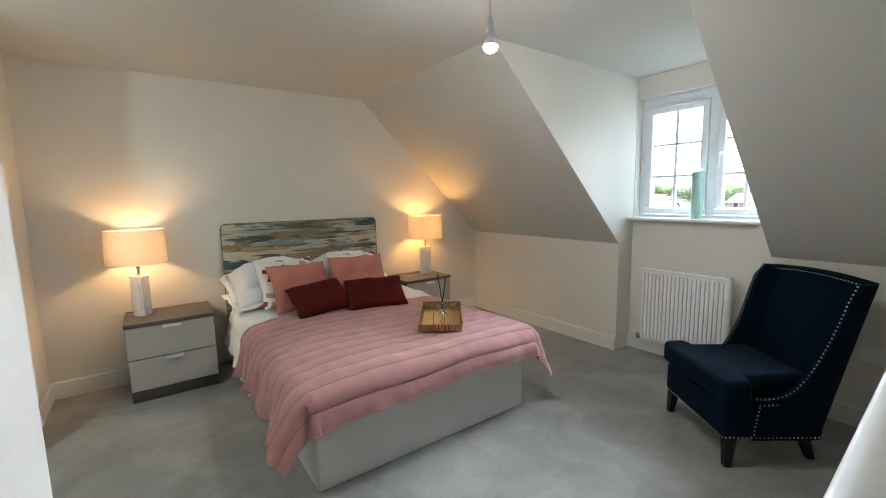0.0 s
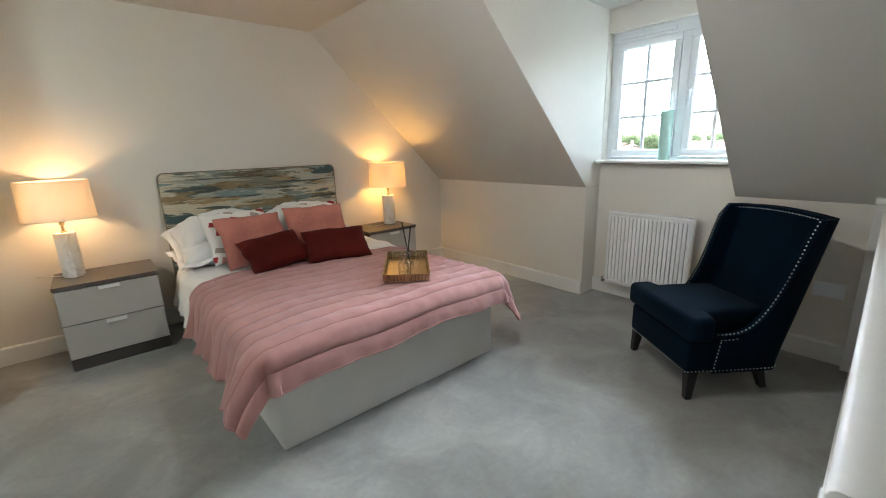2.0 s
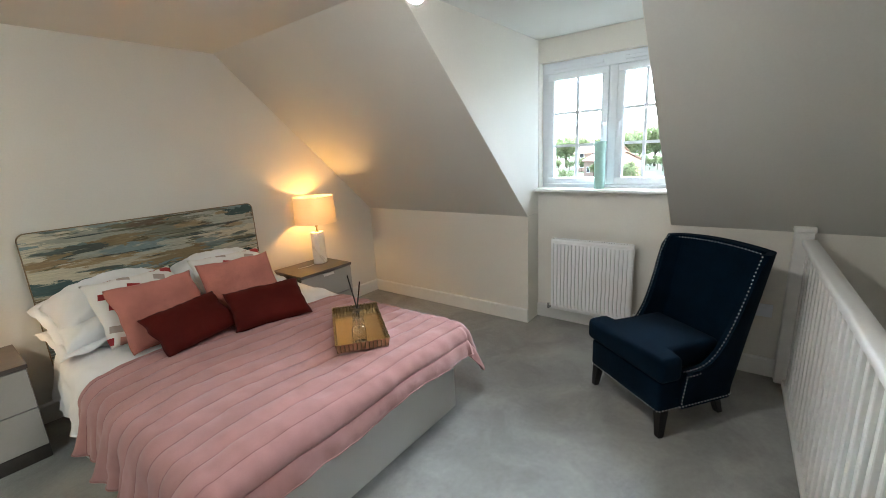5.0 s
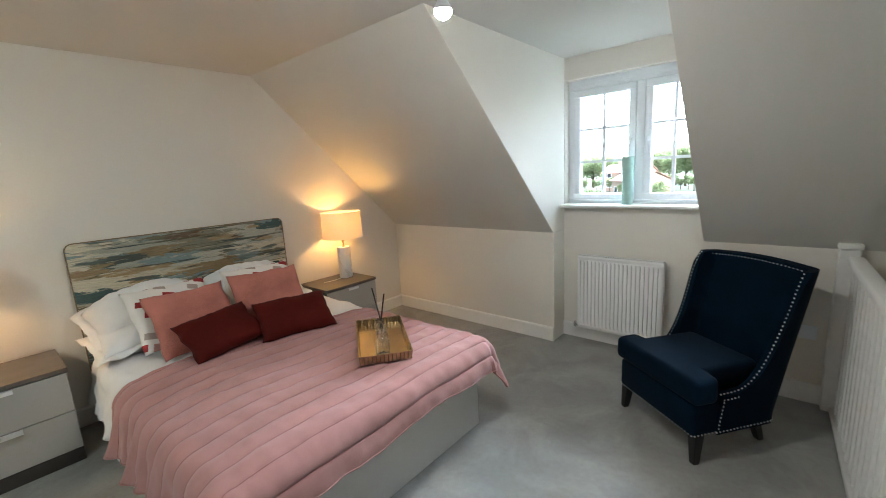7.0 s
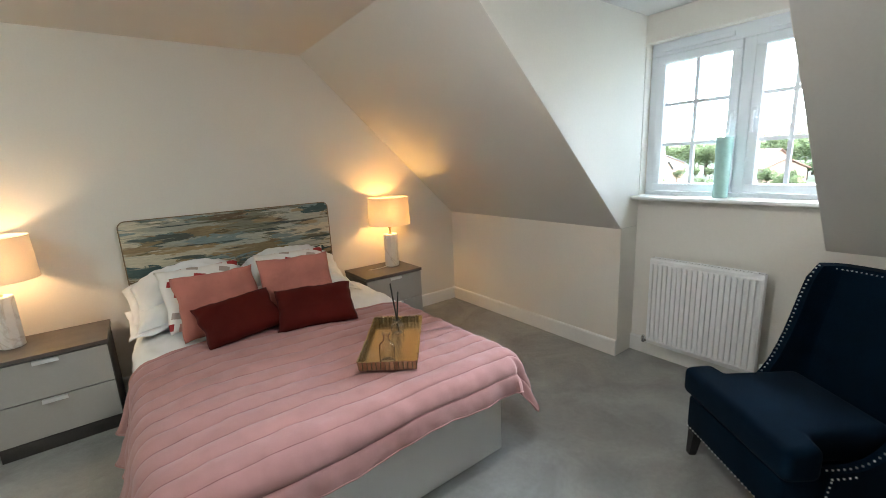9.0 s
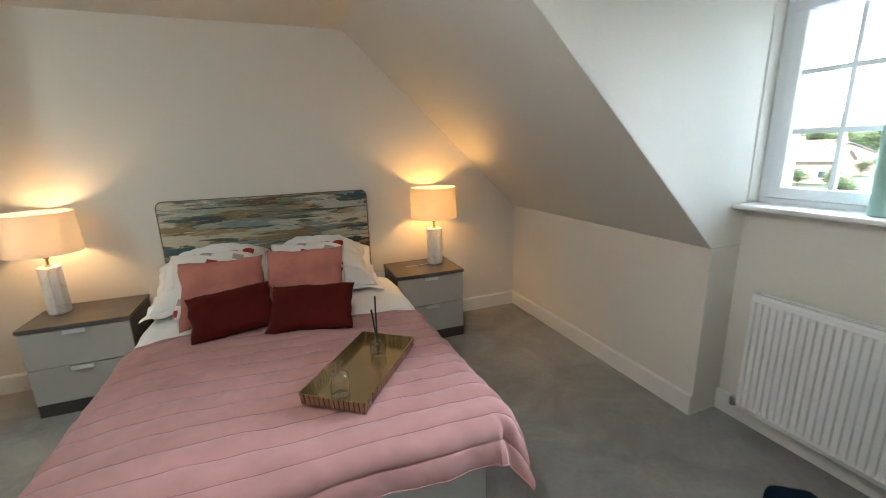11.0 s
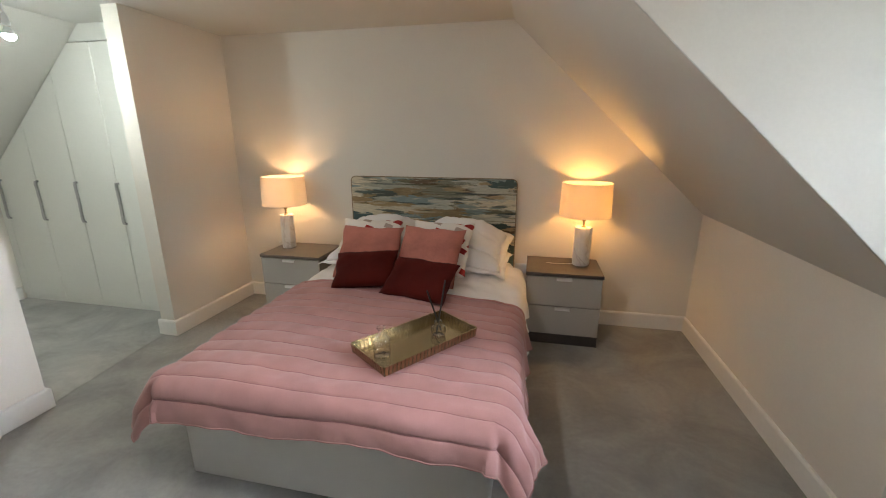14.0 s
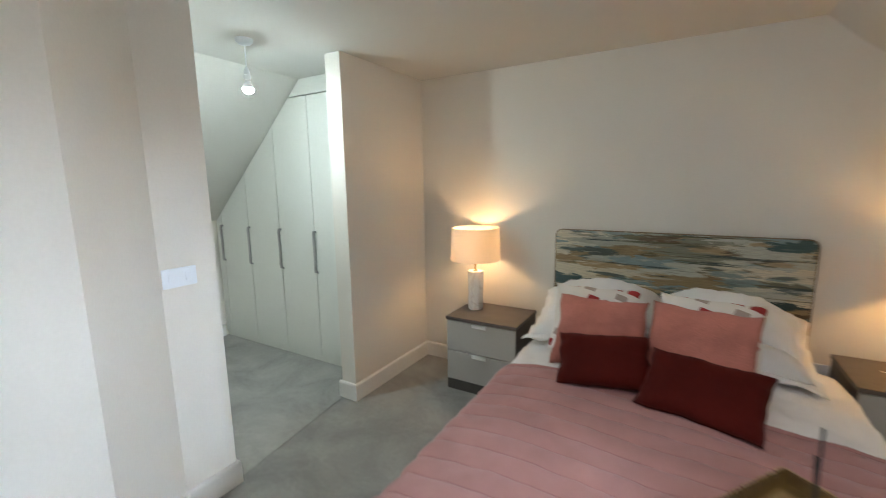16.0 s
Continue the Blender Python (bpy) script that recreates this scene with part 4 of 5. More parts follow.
def build_lamp(label, m, seed, watts, colour):
    t = thing("table_lamp", label, "table lamp", "table lamps", at=m)
    rnd = random.Random(seed)
    bm = bmesh.new()
    n = 9
    rad = [0.062 * (1 + rnd.uniform(-0.08, 0.08)) for _ in range(n)]
    rings = []
    for k, z in enumerate((0.0, 0.006, 0.1, 0.2, 0.296, 0.302)):
        g = 0.95 if k in (0, 5) else 1.0
        rings.append([bm.verts.new((g * rad[i] * (1 + rnd.uniform(-0.02, 0.02)) * math.cos(2 * math.pi * i / n), g * rad[i] * (1 + rnd.uniform(-0.02, 0.02)) * math.sin(2 * math.pi * i / n), z)) for i in range(n)])
    for a, b in zip(rings, rings[1:]):
        for i in range(n):
            bm.faces.new((a[i], a[(i + 1) % n], b[(i + 1) % n], b[i]))
    bm.faces.new(rings[0][::-1])
    bm.faces.new(rings[-1])
    part("base", bm, MARBLE, t, "faceted white marble column with brown veins")
    bm = bmesh.new()
    add_lathe(bm, [(0.018, 0.302), (0.018, 0.308), (0.008, 0.312), (0.008, 0.35), (0.014, 0.352), (0.014, 0.42), (0.010, 0.425)], 16)
    part("stem", bm, BRASS, t, "brass stem", smooth=True)
    bm = bmesh.new()
    z0, z1, rb, rt = 0.392, 0.638, 0.190, 0.182
    add_lathe(bm, [(rb, z0), (rt, z1), (rt - 0.004, z1), (rb - 0.004, z0), (rb, z0)], 56, cap=False)
    bmesh.ops.remove_doubles(bm, verts=bm.verts[:], dist=0.0002)
    shade = part("shade", bm, SHADE, t, "cream linen drum shade, lit from within", smooth=True)
    for z, r in ((z0 + 0.002, rb + 0.0006), (z1 - 0.004, rt + 0.0006)):
        bm = bmesh.new()
        add_lathe(bm, [(r, z - 0.003), (r, z + 0.003)], 56, cap=False)
        part("hem", bm, SHADE, shade, smooth=True)
    bm = bmesh.new()
    for k in range(3):
        v = add_box(bm, 0.012, rt - 0.003, -0.0015, 0.0015, z1 - 0.03, z1 - 0.027)
        bmesh.ops.rotate(bm, verts=v, cent=(0, 0, 0), matrix=Matrix.Rotation(k * 2.0944, 3, "Z"))
    part("spider", bm, BRASS, shade)
    # flex to the wall
    cu = bpy.data.curves.new("flex", "CURVE")
    cu.dimensions = "3D"
    cu.bevel_depth = 0.003
    sp = cu.splines.new("BEZIER")
    pts = [(-0.04, 0.03, 0.004), (-0.1, 0.06, 0.004), (-0.16, 0.09, 0.006), (-0.2, 0.165, 0.0)]
    sp.bezier_points.add(len(pts) - 1)
    for b, p in zip(sp.bezier_points, pts):
        b.co = p
        b.handle_left_type = b.handle_right_type = "AUTO"
    tmp = bpy.data.objects.new("flex", cu)
    me = bpy.data.meshes.new_from_object(tmp)
    bpy.data.objects.remove(tmp)
    me.materials.append(WHITE_FLEX)
    fl = new("flex", me)
    fl.parent = t
    d = bpy.data.lights.new("lamp_light", "POINT")
    d.energy, d.color, d.shadow_soft_size = watts, colour, 0.04
    l = new("lamp_light", d)
    l.parent = t
    l.location = (0, 0, 0.513)
    return t


build_lamp("table lamp with white marble base and softly lit cream drum shade", pose(1.51, 4.807, 0.572), 3, LAMP_WATTS * 0.85, WARM_PALE)
build_lamp("table lamp with white marble base and lit cream drum shade", pose(4.058, 4.807, 0.572, 0, 0, 40), 5, LAMP_WATTS, WARM)


# ---- tray with bottle and reed diffuser on the bedspread ----
TRAY_GOLD = material("antique_gold_leaf", (0.44, 0.36, 0.23), 0.27, 1.0, vary=0.12, scale=9, grain=60, bump=0.12, depth=0.001, tint=(0.42, 0.33, 0.19))
TRAY_AT = pose(3.159, 3.252, 0.592, 0.8, -0.6, 53.5)


def build_tray():
    t = thing("tray", "rectangular antique gold tray with ribbed rim lying on the bedspread", "tray", at=TRAY_AT)
    l, w, h = 0.268, 0.133, 0.046
    box("bottom", -l + 0.006, l - 0.006, -w + 0.006, w - 0.006, 0, 0.006, TRAY_GOLD, t)
    for name, a, b, out in (("rim", (-l, -w), (l, -w), (0, -1)), ("rim", (l, -w), (l, w), (1, 0)), ("rim", (l, w), (-l, w), (0, 1)), ("rim", (-l, w), (-l, -w), (-1, 0))):
        a, b, o = Vector(a), Vector(b), Vector(out)
        span = (b - a).length
        k = int(span / 0.02)
        bm = bmesh.new()
        for i in range(k):
            p, q = a + (b - a) * (i / k), a + (b - a) * ((i + 1) / k)
            way = (b - a).normalized()
            p2, q2 = p + way * 0.0022, q - way * 0.0022
            wob = random.Random(i + int(span * 100)).uniform(-0.0012, 0.0012)
            foot = [p2 - o * 0.002, q2 - o * 0.002, q2 - o * 0.008, p2 - o * 0.008]
            lip = [p2 + o * (0.006 + wob), q2 + o * (0.006 + wob), q2 - o * 0.001, p2 - o * 0.001]
            vs = [bm.verts.new((*c, 0.0)) for c in foot] + [bm.verts.new((*c, h + wob)) for c in lip]
            for f in ((3, 2, 1, 0), (4, 5, 6, 7), (0, 1, 5, 4), (1, 2, 6, 5), (2, 3, 7, 6), (3, 0, 4, 7)):
                bm.faces.new([vs[j] for j in f])
        part(name, bm, TRAY_GOLD, t)
        bm = bmesh.new()
        c = [a - o * 0.003, b - o * 0.003, b - o * 0.006, a - o * 0.006]
        add_prism(bm, [(*x, 0.0) for x in c], (o.x * 0.004, o.y * 0.004, h - 0.006))
        part("rim_lining", bm, TRAY_DARK, t)


TRAY_DARK = material("tray_seam", (0.10, 0.065, 0.035), 0.5, 0.5)
build_tray()
WATER = glassy("clear_liquid", ior=1.33)
REED = material("black_reed", (0.012, 0.011, 0.010), 0.6, bump=0.1)


def hollow(profile, n=28, wall=0.0022):
    """A turned glass vessel with an inner wall."""
    bm = bmesh.new()
    inner = [(max(0.0015, r - wall), z + (wall if i == 0 else 0)) for i, (r, z) in enumerate(profile)]
    add_lathe(bm, [(0.0012, profile[0][1])] + profile + inner[::-1] + [(0.0012, inner[0][1])], n, cap=True)
    return bm


def on_tray(x, y):
    return TRAY_AT @ pose(x, y, 0.0065)


bottle = thing("glass_bottle", "small clear glass bottle with a flared neck on the tray", "bottle", at=on_tray(-0.185, 0.01))
part("body", hollow([(0.033, 0.0), (0.037, 0.004), (0.037, 0.072), (0.033, 0.086), (0.015, 0.1), (0.013, 0.128), (0.020, 0.133), (0.020, 0.138)]), GLASS, bottle, smooth=True)
diffuser = thing("reed_diffuser", "round glass reed diffuser with black reeds on the tray", "reed diffuser", at=on_tray(0.13, -0.008))
part("jar", hollow([(0.028, 0.0), (0.034, 0.006), (0.037, 0.025), (0.034, 0.045), (0.020, 0.056), (0.016, 0.064), (0.019, 0.067)]), GLASS, diffuser, smooth=True)
bm = bmesh.new()
add_lathe(bm, [(0.020, 0.062), (0.020, 0.074)], 20, cap=False)
part("collar", bm, CHROME, diffuser, "silver collar", smooth=True)
for ax, ay, ln in ((6, -24, 0.27), (-10, 22, 0.265)):
    bm = bmesh.new()
    add_lathe(bm, [(0.0042, 0.0), (0.0042, ln)], 8)
    part("reed", bm, REED, diffuser, m=Matrix.Translation((0, 0, 0.066)) @ pose(0, 0, 0, ax, ay, 0) @ Matrix.Translation((0, 0, -0.055)))


# ---- vase on the window board ----
MINT = material("mint_glaze", (0.36, 0.56, 0.51), 0.25, vary=0.05, scale=5, grain=40, bump=0.05, depth=0.001)
vase = thing("vase", "tall mint green glazed cylinder vase on the window board", "vase", at=pose(5.14, 2.52, 1.1995))
bm = bmesh.new()
prof = [(0.036, 0.0), (0.040, 0.004)] + [(0.040 + 0.006 * k / 12, 0.004 + 0.36 * k / 12) for k in range(1, 13)] + [(0.0455, 0.368), (0.042, 0.366), (0.036, 0.02), (0.001, 0.02)]
add_lathe(bm, prof, 36)
part("body", bm, MINT, vase, smooth=True)
for a0, a1, z in ((150, 215, 0.255), (165, 225, 0.243), (150, 205, 0.231), (158, 186, 0.28)):
    bm = bmesh.new()
    for d in range(a0, a1, 5):
        a, b = radians(d), radians(d + 5)
        r = 0.0452
        add_prism(bm, [(r * math.cos(a), r * math.sin(a), z), (r * math.cos(b), r * math.sin(b), z), (r * math.cos(b), r * math.sin(b), z + 0.003), (r * math.cos(a), r * math.sin(a), z + 0.003)], (-0.0008, 0, 0))
    part("relief_line", bm, MINT, vase)

# ---- navy armchair ----
NAVY = material("navy_velvet", (0.0014, 0.0092, 0.020), 0.9, vary=0.25, scale=7, grain=420, bump=0.2, depth=0.001, sheen=0.02, spec=0.04)
LEG = material("black_lacquered_wood", (0.007, 0.006, 0.006), 0.45, vary=0.1, bump=0.05)
NAIL = material("silver_nail", (0.85, 0.85, 0.83), 0.4, 1.0, bump=0.0)


def chair_rim(p):
    """Plan place (x, y), outward way and rim height of the back and wings at p, from -1 (one wing's front) to 1."""
    s = 1 if p >= 0 else -1
    q = abs(p)
    hw, yb, r, yf = 0.293, -0.235, 0.065, 0.15
    back, arc = hw - r, r * math.pi / 2
    side = yf - (yb + r)
    total = back + arc + side
    d = q * total
    if d < back:
        x, y, n = d, yb, (0.0, -1.0)
    elif d < back + arc:
        a = (d - back) / r
        x, y, n = back + r * math.sin(a), yb + r - r * math.cos(a), (math.sin(a), -math.cos(a))
    else:
        x, y, n = hw, yb + r + (d - back - arc), (1.0, 0.0)
    f = max(0.0, (d - back - arc * 0.85) / (total - back - arc * 0.85))
    z = 0.968 - 0.014 * min(1.0, d / back) ** 2 - (0.948 - 0.36) * (1 - (1 - f) ** 3.9)
    return s * x, y, (s * n[0], n[1]), z


def chair_at(p, z, inset):
    """The shell's surface at height z, leaning back and flaring with height."""
    x, y, n, _ = chair_rim(p)
    k = max(0.0, z - 0.2)
    lean = 0.235 * k
    backness = max(0.0, -n[1])
    x = x * (1 + 0.19 * k) - n[0] * inset
    y = y - lean * (0.45 + 0.55 * backness) - n[1] * inset
    return x, y


def build_chair():
    c = thing("armchair", "navy velvet slipper armchair with silver nailhead trim and black legs", "armchair", at=pose(4.287, 1.861, 0, 0, 0, 53))
    # shell of back and wings
    nu, nz = 72, 16
    bm = bmesh.new()
    th = 0.046
    outer, inner = [], []
    for i in range(nu + 1):
        p = -1 + 2 * i / nu
        zr = chair_rim(p)[3]
        co, ci = [], []
        for j in range(nz + 1):
            zo = 0.15 + (zr - 0.15) * j / nz
            co.append(bm.verts.new((*chair_at(p, zo, 0.0), zo)))
            zi = 0.30 + (zr - 0.30) * j / nz
            ci.append(bm.verts.new((*chair_at(p, zi, th + 0.03 * math.sin(math.pi * j / nz) * max(0, 1 - abs(p) * 1.6)), zi - 0.004)))
        outer.append(co)
        inner.append(ci)
    for g, flip in ((outer, False), (inner, True)):
        for a, b in zip(g, g[1:]):
            for j in range(nz):
                f = (a[j], b[j], b[j + 1], a[j + 1])
                bm.faces.new(f if not flip else f[::-1])
    for i in range(nu):
        bm.faces.new((outer[i][nz], outer[i + 1][nz], inner[i + 1][nz], inner[i][nz]))
        bm.faces.new((outer[i + 1][0], outer[i][0], inner[i][0], inner[i + 1][0]))
    for i in (0, nu):
        for j in range(nz):
            f = (outer[i][j], outer[i][j + 1], inner[i][j + 1], inner[i][j])
            bm.faces.new(f if i == 0 else f[::-1])
    part("backrest", bm, NAVY, c, "curved velvet back sweeping down into low wings", smooth=True)
    # seat frame
    bm = bmesh.new()
    add_prism(bm, [(-0.275, -0.18, 0.15), (0.275, -0.18, 0.15), (0.286, 0.285, 0.15), (-0.286, 0.285, 0.15)], (0, 0, 0.178))
    part("seat_frame", bevelled(bm, 0.018, 3), NAVY, c, smooth=True)
    # T-shaped cushion
    bm = bmesh.new()
    out = [(-0.225, -0.17), (0.225, -0.17), (0.225, 0.16), (0.315, 0.165), (0.315, 0.305), (-0.315, 0.305), (-0.315, 0.165), (-0.225, 0.16)]
    add_prism(bm, [(x, y, 0.333) for x, y in out], (0, 0, 0.135))
    bevelled(bm, 0.034, 4)
    bmesh.ops.triangulate(bm, faces=[f for f in bm.faces if len(f.verts) > 4])
    for v in bm.verts:
        if v.co.z > 0.42:
            v.co.z += 0.02 * max(0.0, 1 - (v.co.x / 0.33) ** 2) * max(0.0, 1 - ((v.co.y - 0.05) / 0.3) ** 2)
    part("seat", bm, NAVY, c, "thick velvet seat cushion", smooth=True)
    # legs: tapered, splayed
    for x, y in ((-0.262, 0.243), (0.262, 0.243), (-0.2, -0.17), (0.2, -0.17)):
        bm = bmesh.new()
        k = 1 if y > 0 else -1
        top = [(x - 0.027, y - 0.027, 0.157), (x + 0.027, y - 0.027, 0.157), (x + 0.027, y + 0.027, 0.157), (x - 0.027, y + 0.027, 0.157)]
        sx, sy = (0.012 if x > 0 else -0.012), 0.012 * k if k > 0 else -0.05
        bot = [(x + sx - 0.017, y + sy - 0.017, 0.0), (x + sx + 0.017, y + sy - 0.017, 0.0), (x + sx + 0.017, y + sy + 0.017, 0.0), (x + sx - 0.017, y + sy + 0.017, 0.0)]
        a, b = [bm.verts.new(q) for q in bot], [bm.verts.new(q) for q in top]
        bm.faces.new(a[::-1])
        bm.faces.new(b)
        for i in range(4):
            bm.faces.new((a[i], a[(i + 1) % 4], b[(i + 1) % 4], b[i]))
        part("leg", bevelled(bm, 0.003, 1), LEG, c, "black tapered wooden leg")
    # nailheads along the rim, down the wing fronts and round the seat frame
    spots = []

    def along(points, step):
        pts = [Vector(q) for q in points]
        left = 0.0
        for a, b in zip(pts, pts[1:]):
            ln = (b - a).length
            d = left
            while d < ln:
                spots.append(a.lerp(b, d / ln))
                d += step
            left = d - ln

    rim_in = []
    for i in range(241):
        p = -1 + 2 * i / 240
        zr = chair_rim(p)[3]
        k = min(1.0, max(0.0, (abs(p) - 0.40) / 0.12))
        x, y = chair_at(p, zr - 0.014, (th + 0.001) * (1 - k) + 0.016 * k)
        rim_in.append((x, y, zr - 0.02 * (1 - k) + 0.001 * k))
    along(rim_in, 0.021)
    for s in (-1, 1):
        run = []
        for i in range(121):
            p = s * (0.86 + 0.14 * i / 120)
            zr = chair_rim(p)[3]
            run.append((*chair_at(p, zr - 0.018, -0.001), zr - 0.022))
        along(run, 0.021)
        along([(*chair_at(s * 0.985, z, -0.001), z) for z in (0.33, 0.29, 0.25, 0.21, 0.175)], 0.021)
        along([(s * 0.2885, 0.15 + 0.13 * k / 4, 0.165) for k in range(5)], 0.021)
    along([(-0.28 + 0.56 * k / 10, 0.2875, 0.165) for k in range(11)], 0.021)
    run = []
    for i in range(121):
        run.append((*chair_at(-1 + 2 * i / 120, 0.165, -0.001), 0.165))
    along(run, 0.021)
    bm = bmesh.new()
    for q in spots:
        bmesh.ops.create_icosphere(bm, subdivisions=1, radius=0.0044, matrix=Matrix.Translation(q))
    tagged(part("nailhead_trim", bm, NAIL, c, "row of silver nailheads", smooth=True), kind="stuff")


build_chair()

# ---- outside: ground, houses and trees seen through the window ----
GRASS = material("meadow_grass", (0.045, 0.066, 0.028), 0.95, vary=0.3, scale=0.08, grain=2, bump=0.0)
LEAF = material("tree_leaf", (0.115, 0.155, 0.085), 0.8, vary=0.35, scale=0.6, grain=4, bump=0.0)
# daylight shines through the leaves
thin = LEAF.node_tree.nodes.new("ShaderNodeBsdfTranslucent")
thin.inputs["Color"].default_value = (0.16, 0.2, 0.09, 1)
both = LEAF.node_tree.nodes.new("ShaderNodeMixShader")
both.inputs["Fac"].default_value = 0.5
last = [n for n in LEAF.node_tree.nodes if n.type == "OUTPUT_MATERIAL"][0]
LEAF.node_tree.links.new(LEAF.node_tree.nodes["Principled BSDF"].outputs["BSDF"], both.inputs[1])
LEAF.node_tree.links.new(thin.outputs["BSDF"], both.inputs[2])
LEAF.node_tree.links.new(both.outputs["Shader"], last.inputs["Surface"])
BARK = material("bark", (0.10, 0.08, 0.06), 0.9, vary=0.3, scale=2, grain=20, bump=0.2)
BRICK = material("red_brick_far", (0.40, 0.29, 0.235), 0.9, vary=0.15, scale=1, grain=14, bump=0.0)
TILE = material("clay_roof_tile", (0.34, 0.21, 0.17), 0.9, vary=0.2, scale=0.7, grain=6, bump=0.0)
SLATE = material("grey_roof_tile", (0.28, 0.28, 0.29), 0.85, vary=0.15, scale=0.7, grain=6, bump=0.0)
DARK_PANE = material("far_window_pane", (0.05, 0.06, 0.07), 0.15, bump=0.0)
GROUND = -5.6

bm = bmesh.new()
gx = [9, 40, 100, 250, 700, 2000, 4500]
gy = [-4500, -700, -100, -30, 0, 30, 100, 700, 4500]
grid = [[bm.verts.new((x, y, GROUND)) for y in gy] for x in [-4500, -400, -40] + gx]
for a, b in zip(grid, grid[1:]):
    for i in range(len(gy) - 1):
        bm.faces.new((a[i], b[i], b[i + 1], a[i + 1]))
structure(part("ground", bm, GRASS), "rough green ground around the houses", "ground")


def build_house(label, x, y, turn, w, d, eaves, ridge, roof):
    h = thing("house", label, "house", "houses beyond the window", at=pose(x, y, GROUND, 0, 0, turn))
    bm = bmesh.new()
    add_prism(bm, [(-w / 2, -d / 2, 0), (-w / 2, d / 2, 0), (-w / 2, d / 2, eaves), (-w / 2, 0, ridge - 0.15), (-w / 2, -d / 2, eaves)], (w, 0, 0))
    part("wall", bm, BRICK, h)
    bm = bmesh.new()
    for s in (-1, 1):
        add_prism(bm, [(-w / 2 - 0.3, s * (d / 2 + 0.4), eaves - 0.2), (-w / 2 - 0.3, 0, ridge), (-w / 2 - 0.3, 0, ridge + 0.15), (-w / 2 - 0.3, s * (d / 2 + 0.4), eaves - 0.05)], (w + 0.6, 0, 0))
    r = part("roof", bm, roof, h)
    box("chimney", w / 4 - 0.4, w / 4 + 0.4, -0.3, 0.3, ridge - 0.6, ridge + 1.1, BRICK, r)
    for s in (-1, 1):
        for z in (0.9, 3.3):
            for xx in (-w / 3.2, 0, w / 3.2):
                if z + 1.2 > eaves:
                    continue
                win = box("window", xx - 0.6, xx + 0.6, s * d / 2 - 0.05, s * d / 2 + 0.06, z, z + 1.2, UPVC, h)
                box("pane", xx - 0.5, xx + 0.5, s * (d / 2 + 0.064) - 0.004, s * (d / 2 + 0.064) + 0.004, z + 0.1, z + 1.1, DARK_PANE, win)
    return h


RED, GREY = "brick house with a red tiled roof", "brick house with a grey tiled roof"
HOUSES = ((RED, 112, 34, 80, 10, 8, 4.6, 6.4, TILE), (RED, 98, 12, 12, 11, 8, 4.4, 6.2, TILE), (GREY, 84, 44, 100, 9, 7, 3.6, 5.2, SLATE), (RED, 118, 62, 70, 11, 8, 4.6, 6.4, TILE), (GREY, 120, -12, 20, 12, 8, 4.6, 6.4, SLATE), (RED, 82, 82, 95, 10, 8, 4.4, 6.2, TILE), (RED, 92, 26, 50, 9, 7, 3.4, 5.0, TILE), (GREY, 106, 50, 30, 10, 7, 4.4, 6.0, SLATE))
for row in HOUSES:
    build_house(*row)


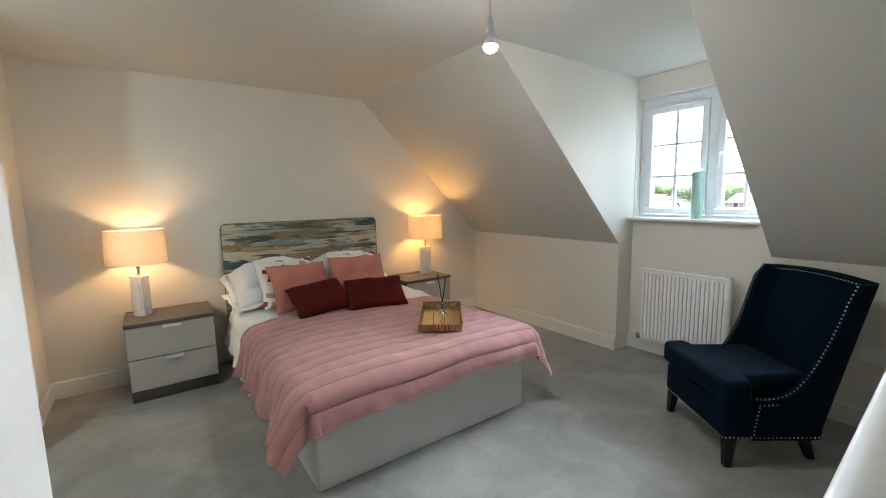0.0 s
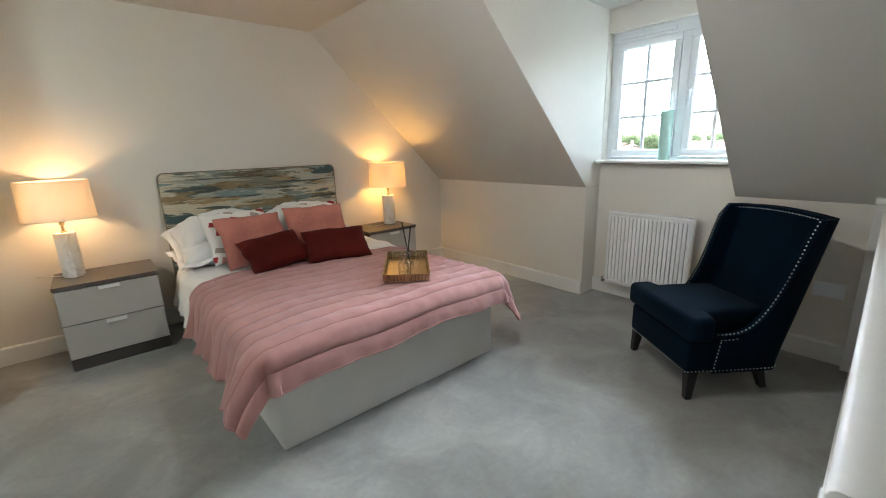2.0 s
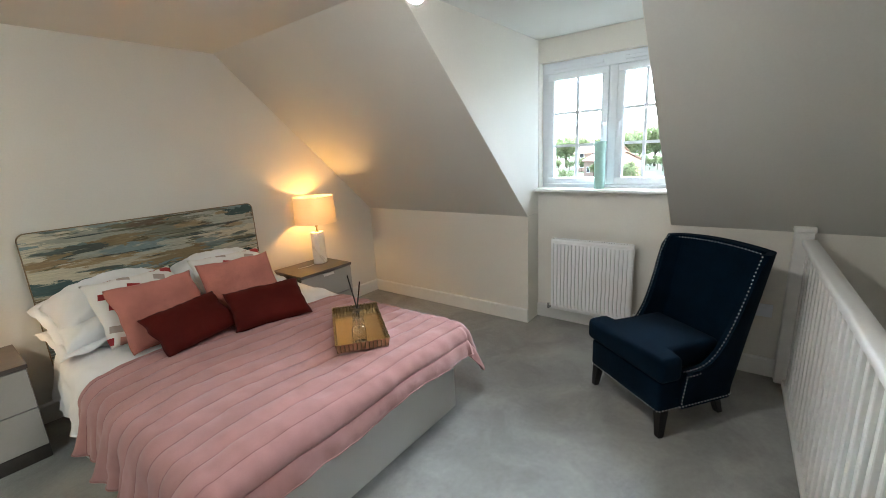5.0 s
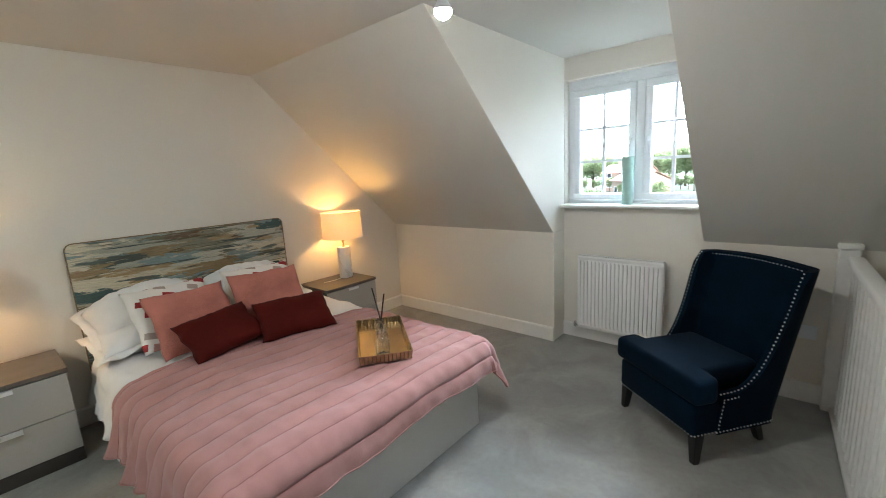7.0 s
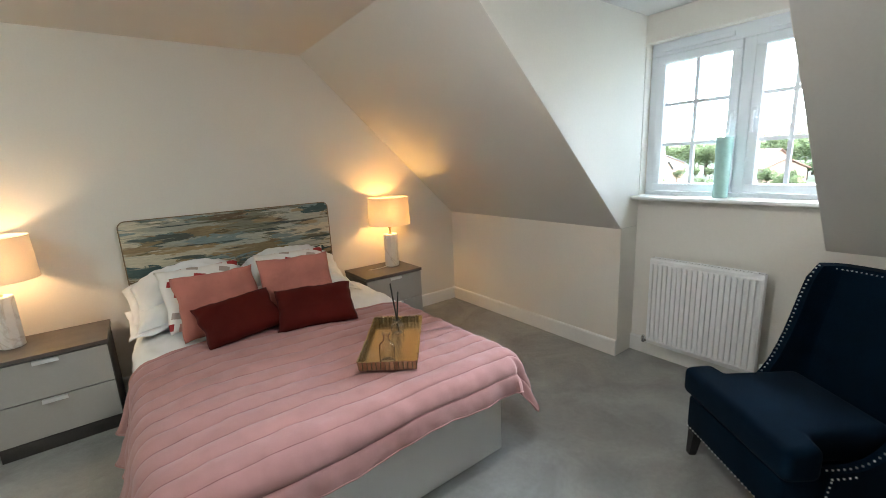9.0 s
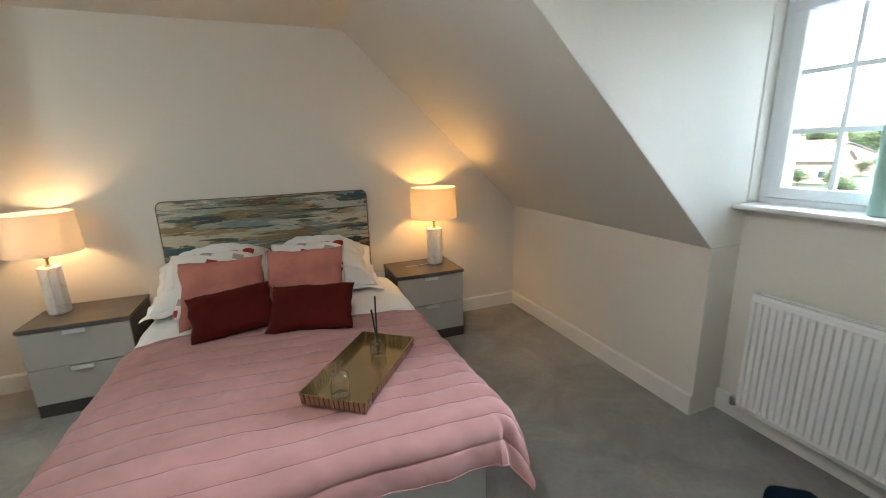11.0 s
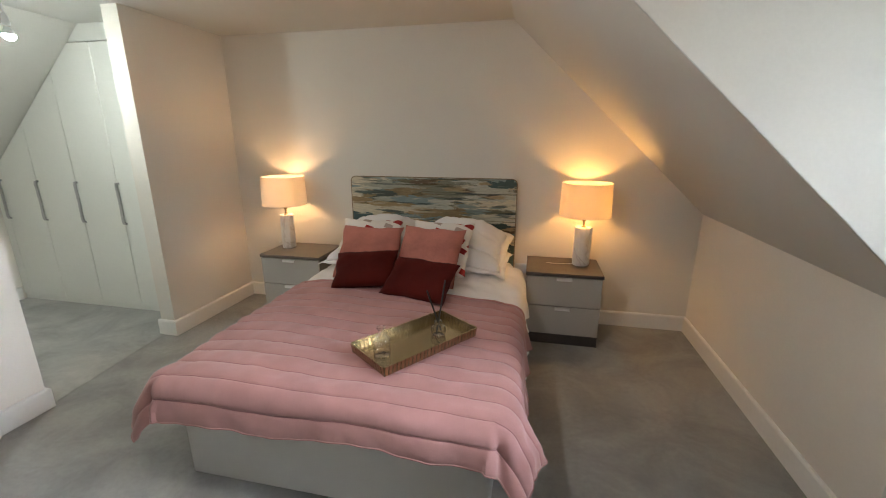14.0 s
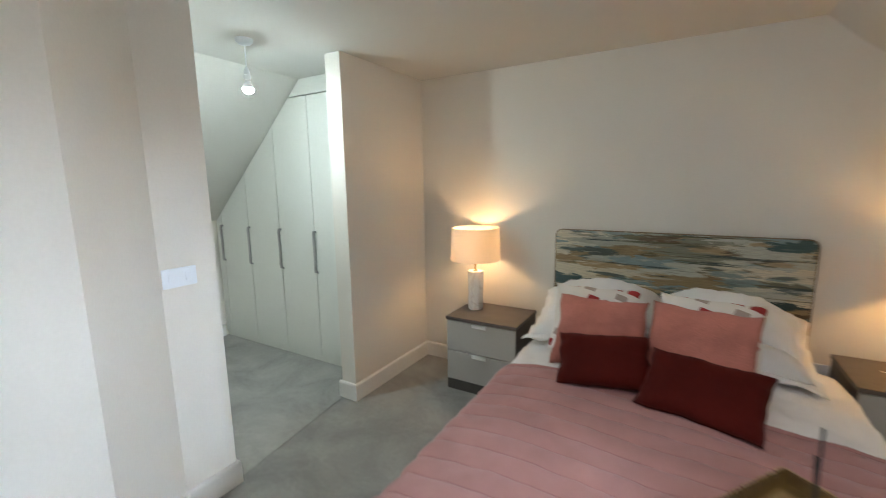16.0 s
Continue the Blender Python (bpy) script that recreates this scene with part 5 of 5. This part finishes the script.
def build_tree(label, seed, height, spread):
    rnd = random.Random(seed)
    t = thing("tree", label, "tree", "trees beyond the houses")
    bm = bmesh.new()
    rings = []
    for k in range(6):
        z = height * 0.6 * k / 5
        r = 0.28 * (1 - 0.15 * k)
        rings.append([bm.verts.new((r * math.cos(a) + 0.05 * k * rnd.uniform(-1, 1), r * math.sin(a), z)) for a in [2 * math.pi * i / 7 for i in range(7)]])
    for a, b in zip(rings, rings[1:]):
        for i in range(7):
            bm.faces.new((a[i], a[(i + 1) % 7], b[(i + 1) % 7], b[i]))
    for k in range(6):
        ang = k * 1.05 + rnd.uniform(-0.3, 0.3)
        z = height * (0.28 + 0.05 * k)
        tip = Vector((math.cos(ang) * spread * 0.7, math.sin(ang) * spread * 0.7, z + height * 0.2))
        base = Vector((0, 0, z))
        side = Vector((-math.sin(ang), math.cos(ang), 0)) * 0.09
        up = Vector((0, 0, 0.09))
        a = [bm.verts.new(base + v) for v in (side, up, -side, -up)]
        b = [bm.verts.new(tip + v * 0.25) for v in (side, up, -side, -up)]
        for i in range(4):
            bm.faces.new((a[i], a[(i + 1) % 4], b[(i + 1) % 4], b[i]))
    part("trunk", bm, BARK, t)
    lumps = [(Vector((rnd.uniform(-0.6, 0.6) * spread, rnd.uniform(-0.6, 0.6) * spread, height * rnd.uniform(0.38, 0.85))), spread * rnd.uniform(0.3, 0.55)) for _ in range(14)]
    verts, faces = [], []
    for c, r in lumps:
        for _ in range(130):
            v = Vector((rnd.gauss(0, 1), rnd.gauss(0, 1), rnd.gauss(0, 1))).normalized() * r * rnd.uniform(0.65, 1.08)
            v.z *= 0.8
            q = c + v
            a = Vector((rnd.gauss(0, 1), rnd.gauss(0, 1), rnd.gauss(0, 1))).normalized() * rnd.uniform(0.12, 0.3)
            b = a.cross(Vector((rnd.gauss(0, 1), rnd.gauss(0, 1), rnd.gauss(0, 1)))).normalized() * rnd.uniform(0.1, 0.22)
            n = len(verts)
            verts += [q - a, q + b, q + a, q - b]
            faces.append((n, n + 1, n + 2, n + 3))
    me = bpy.data.meshes.new("crown")
    me.from_pydata(verts, [], faces)
    me.materials.append(LEAF)
    ob = new("crown", me)
    ob.parent = t
    return t


first = [build_tree("broad green leafy tree beyond the houses", s, 7.6 + 0.5 * s, 3.4) for s in (0, 1, 2)]
rnd = random.Random(11)
spots = [(150 + rnd.uniform(-8, 40), -80 + 8.6 * i + rnd.uniform(-2, 2)) for i in range(30)] + [(126 + rnd.uniform(-4, 4), -40 + 3.2 * i + rnd.uniform(-1, 1)) for i in range(45)] + [(108 + rnd.uniform(-3, 6), 6 + 1.8 * i + rnd.uniform(-0.5, 0.5)) for i in range(40)] + [(54, 25.5), (60, 15), (52, 56), (66, 58), (80, 20), (64, -4), (76, 7), (70, 34), (58, 41)] + [(62 + rnd.uniform(0, 60), -20 + 4.6 * i + rnd.uniform(-2, 2)) for i in range(24)]
for i, (x, y) in enumerate(spots):
    near = i >= 75
    m = pose(x, y, GROUND, 0, 0, rnd.uniform(0, 360))
    src = first[i % 3]
    if i < 3:
        first[i].matrix_world = m
        continue
    t = copy_thing(src, m)
    k = rnd.uniform(0.32, 0.5) if near else rnd.uniform(1.0, 1.3)
    t.scale = (k, k, k)
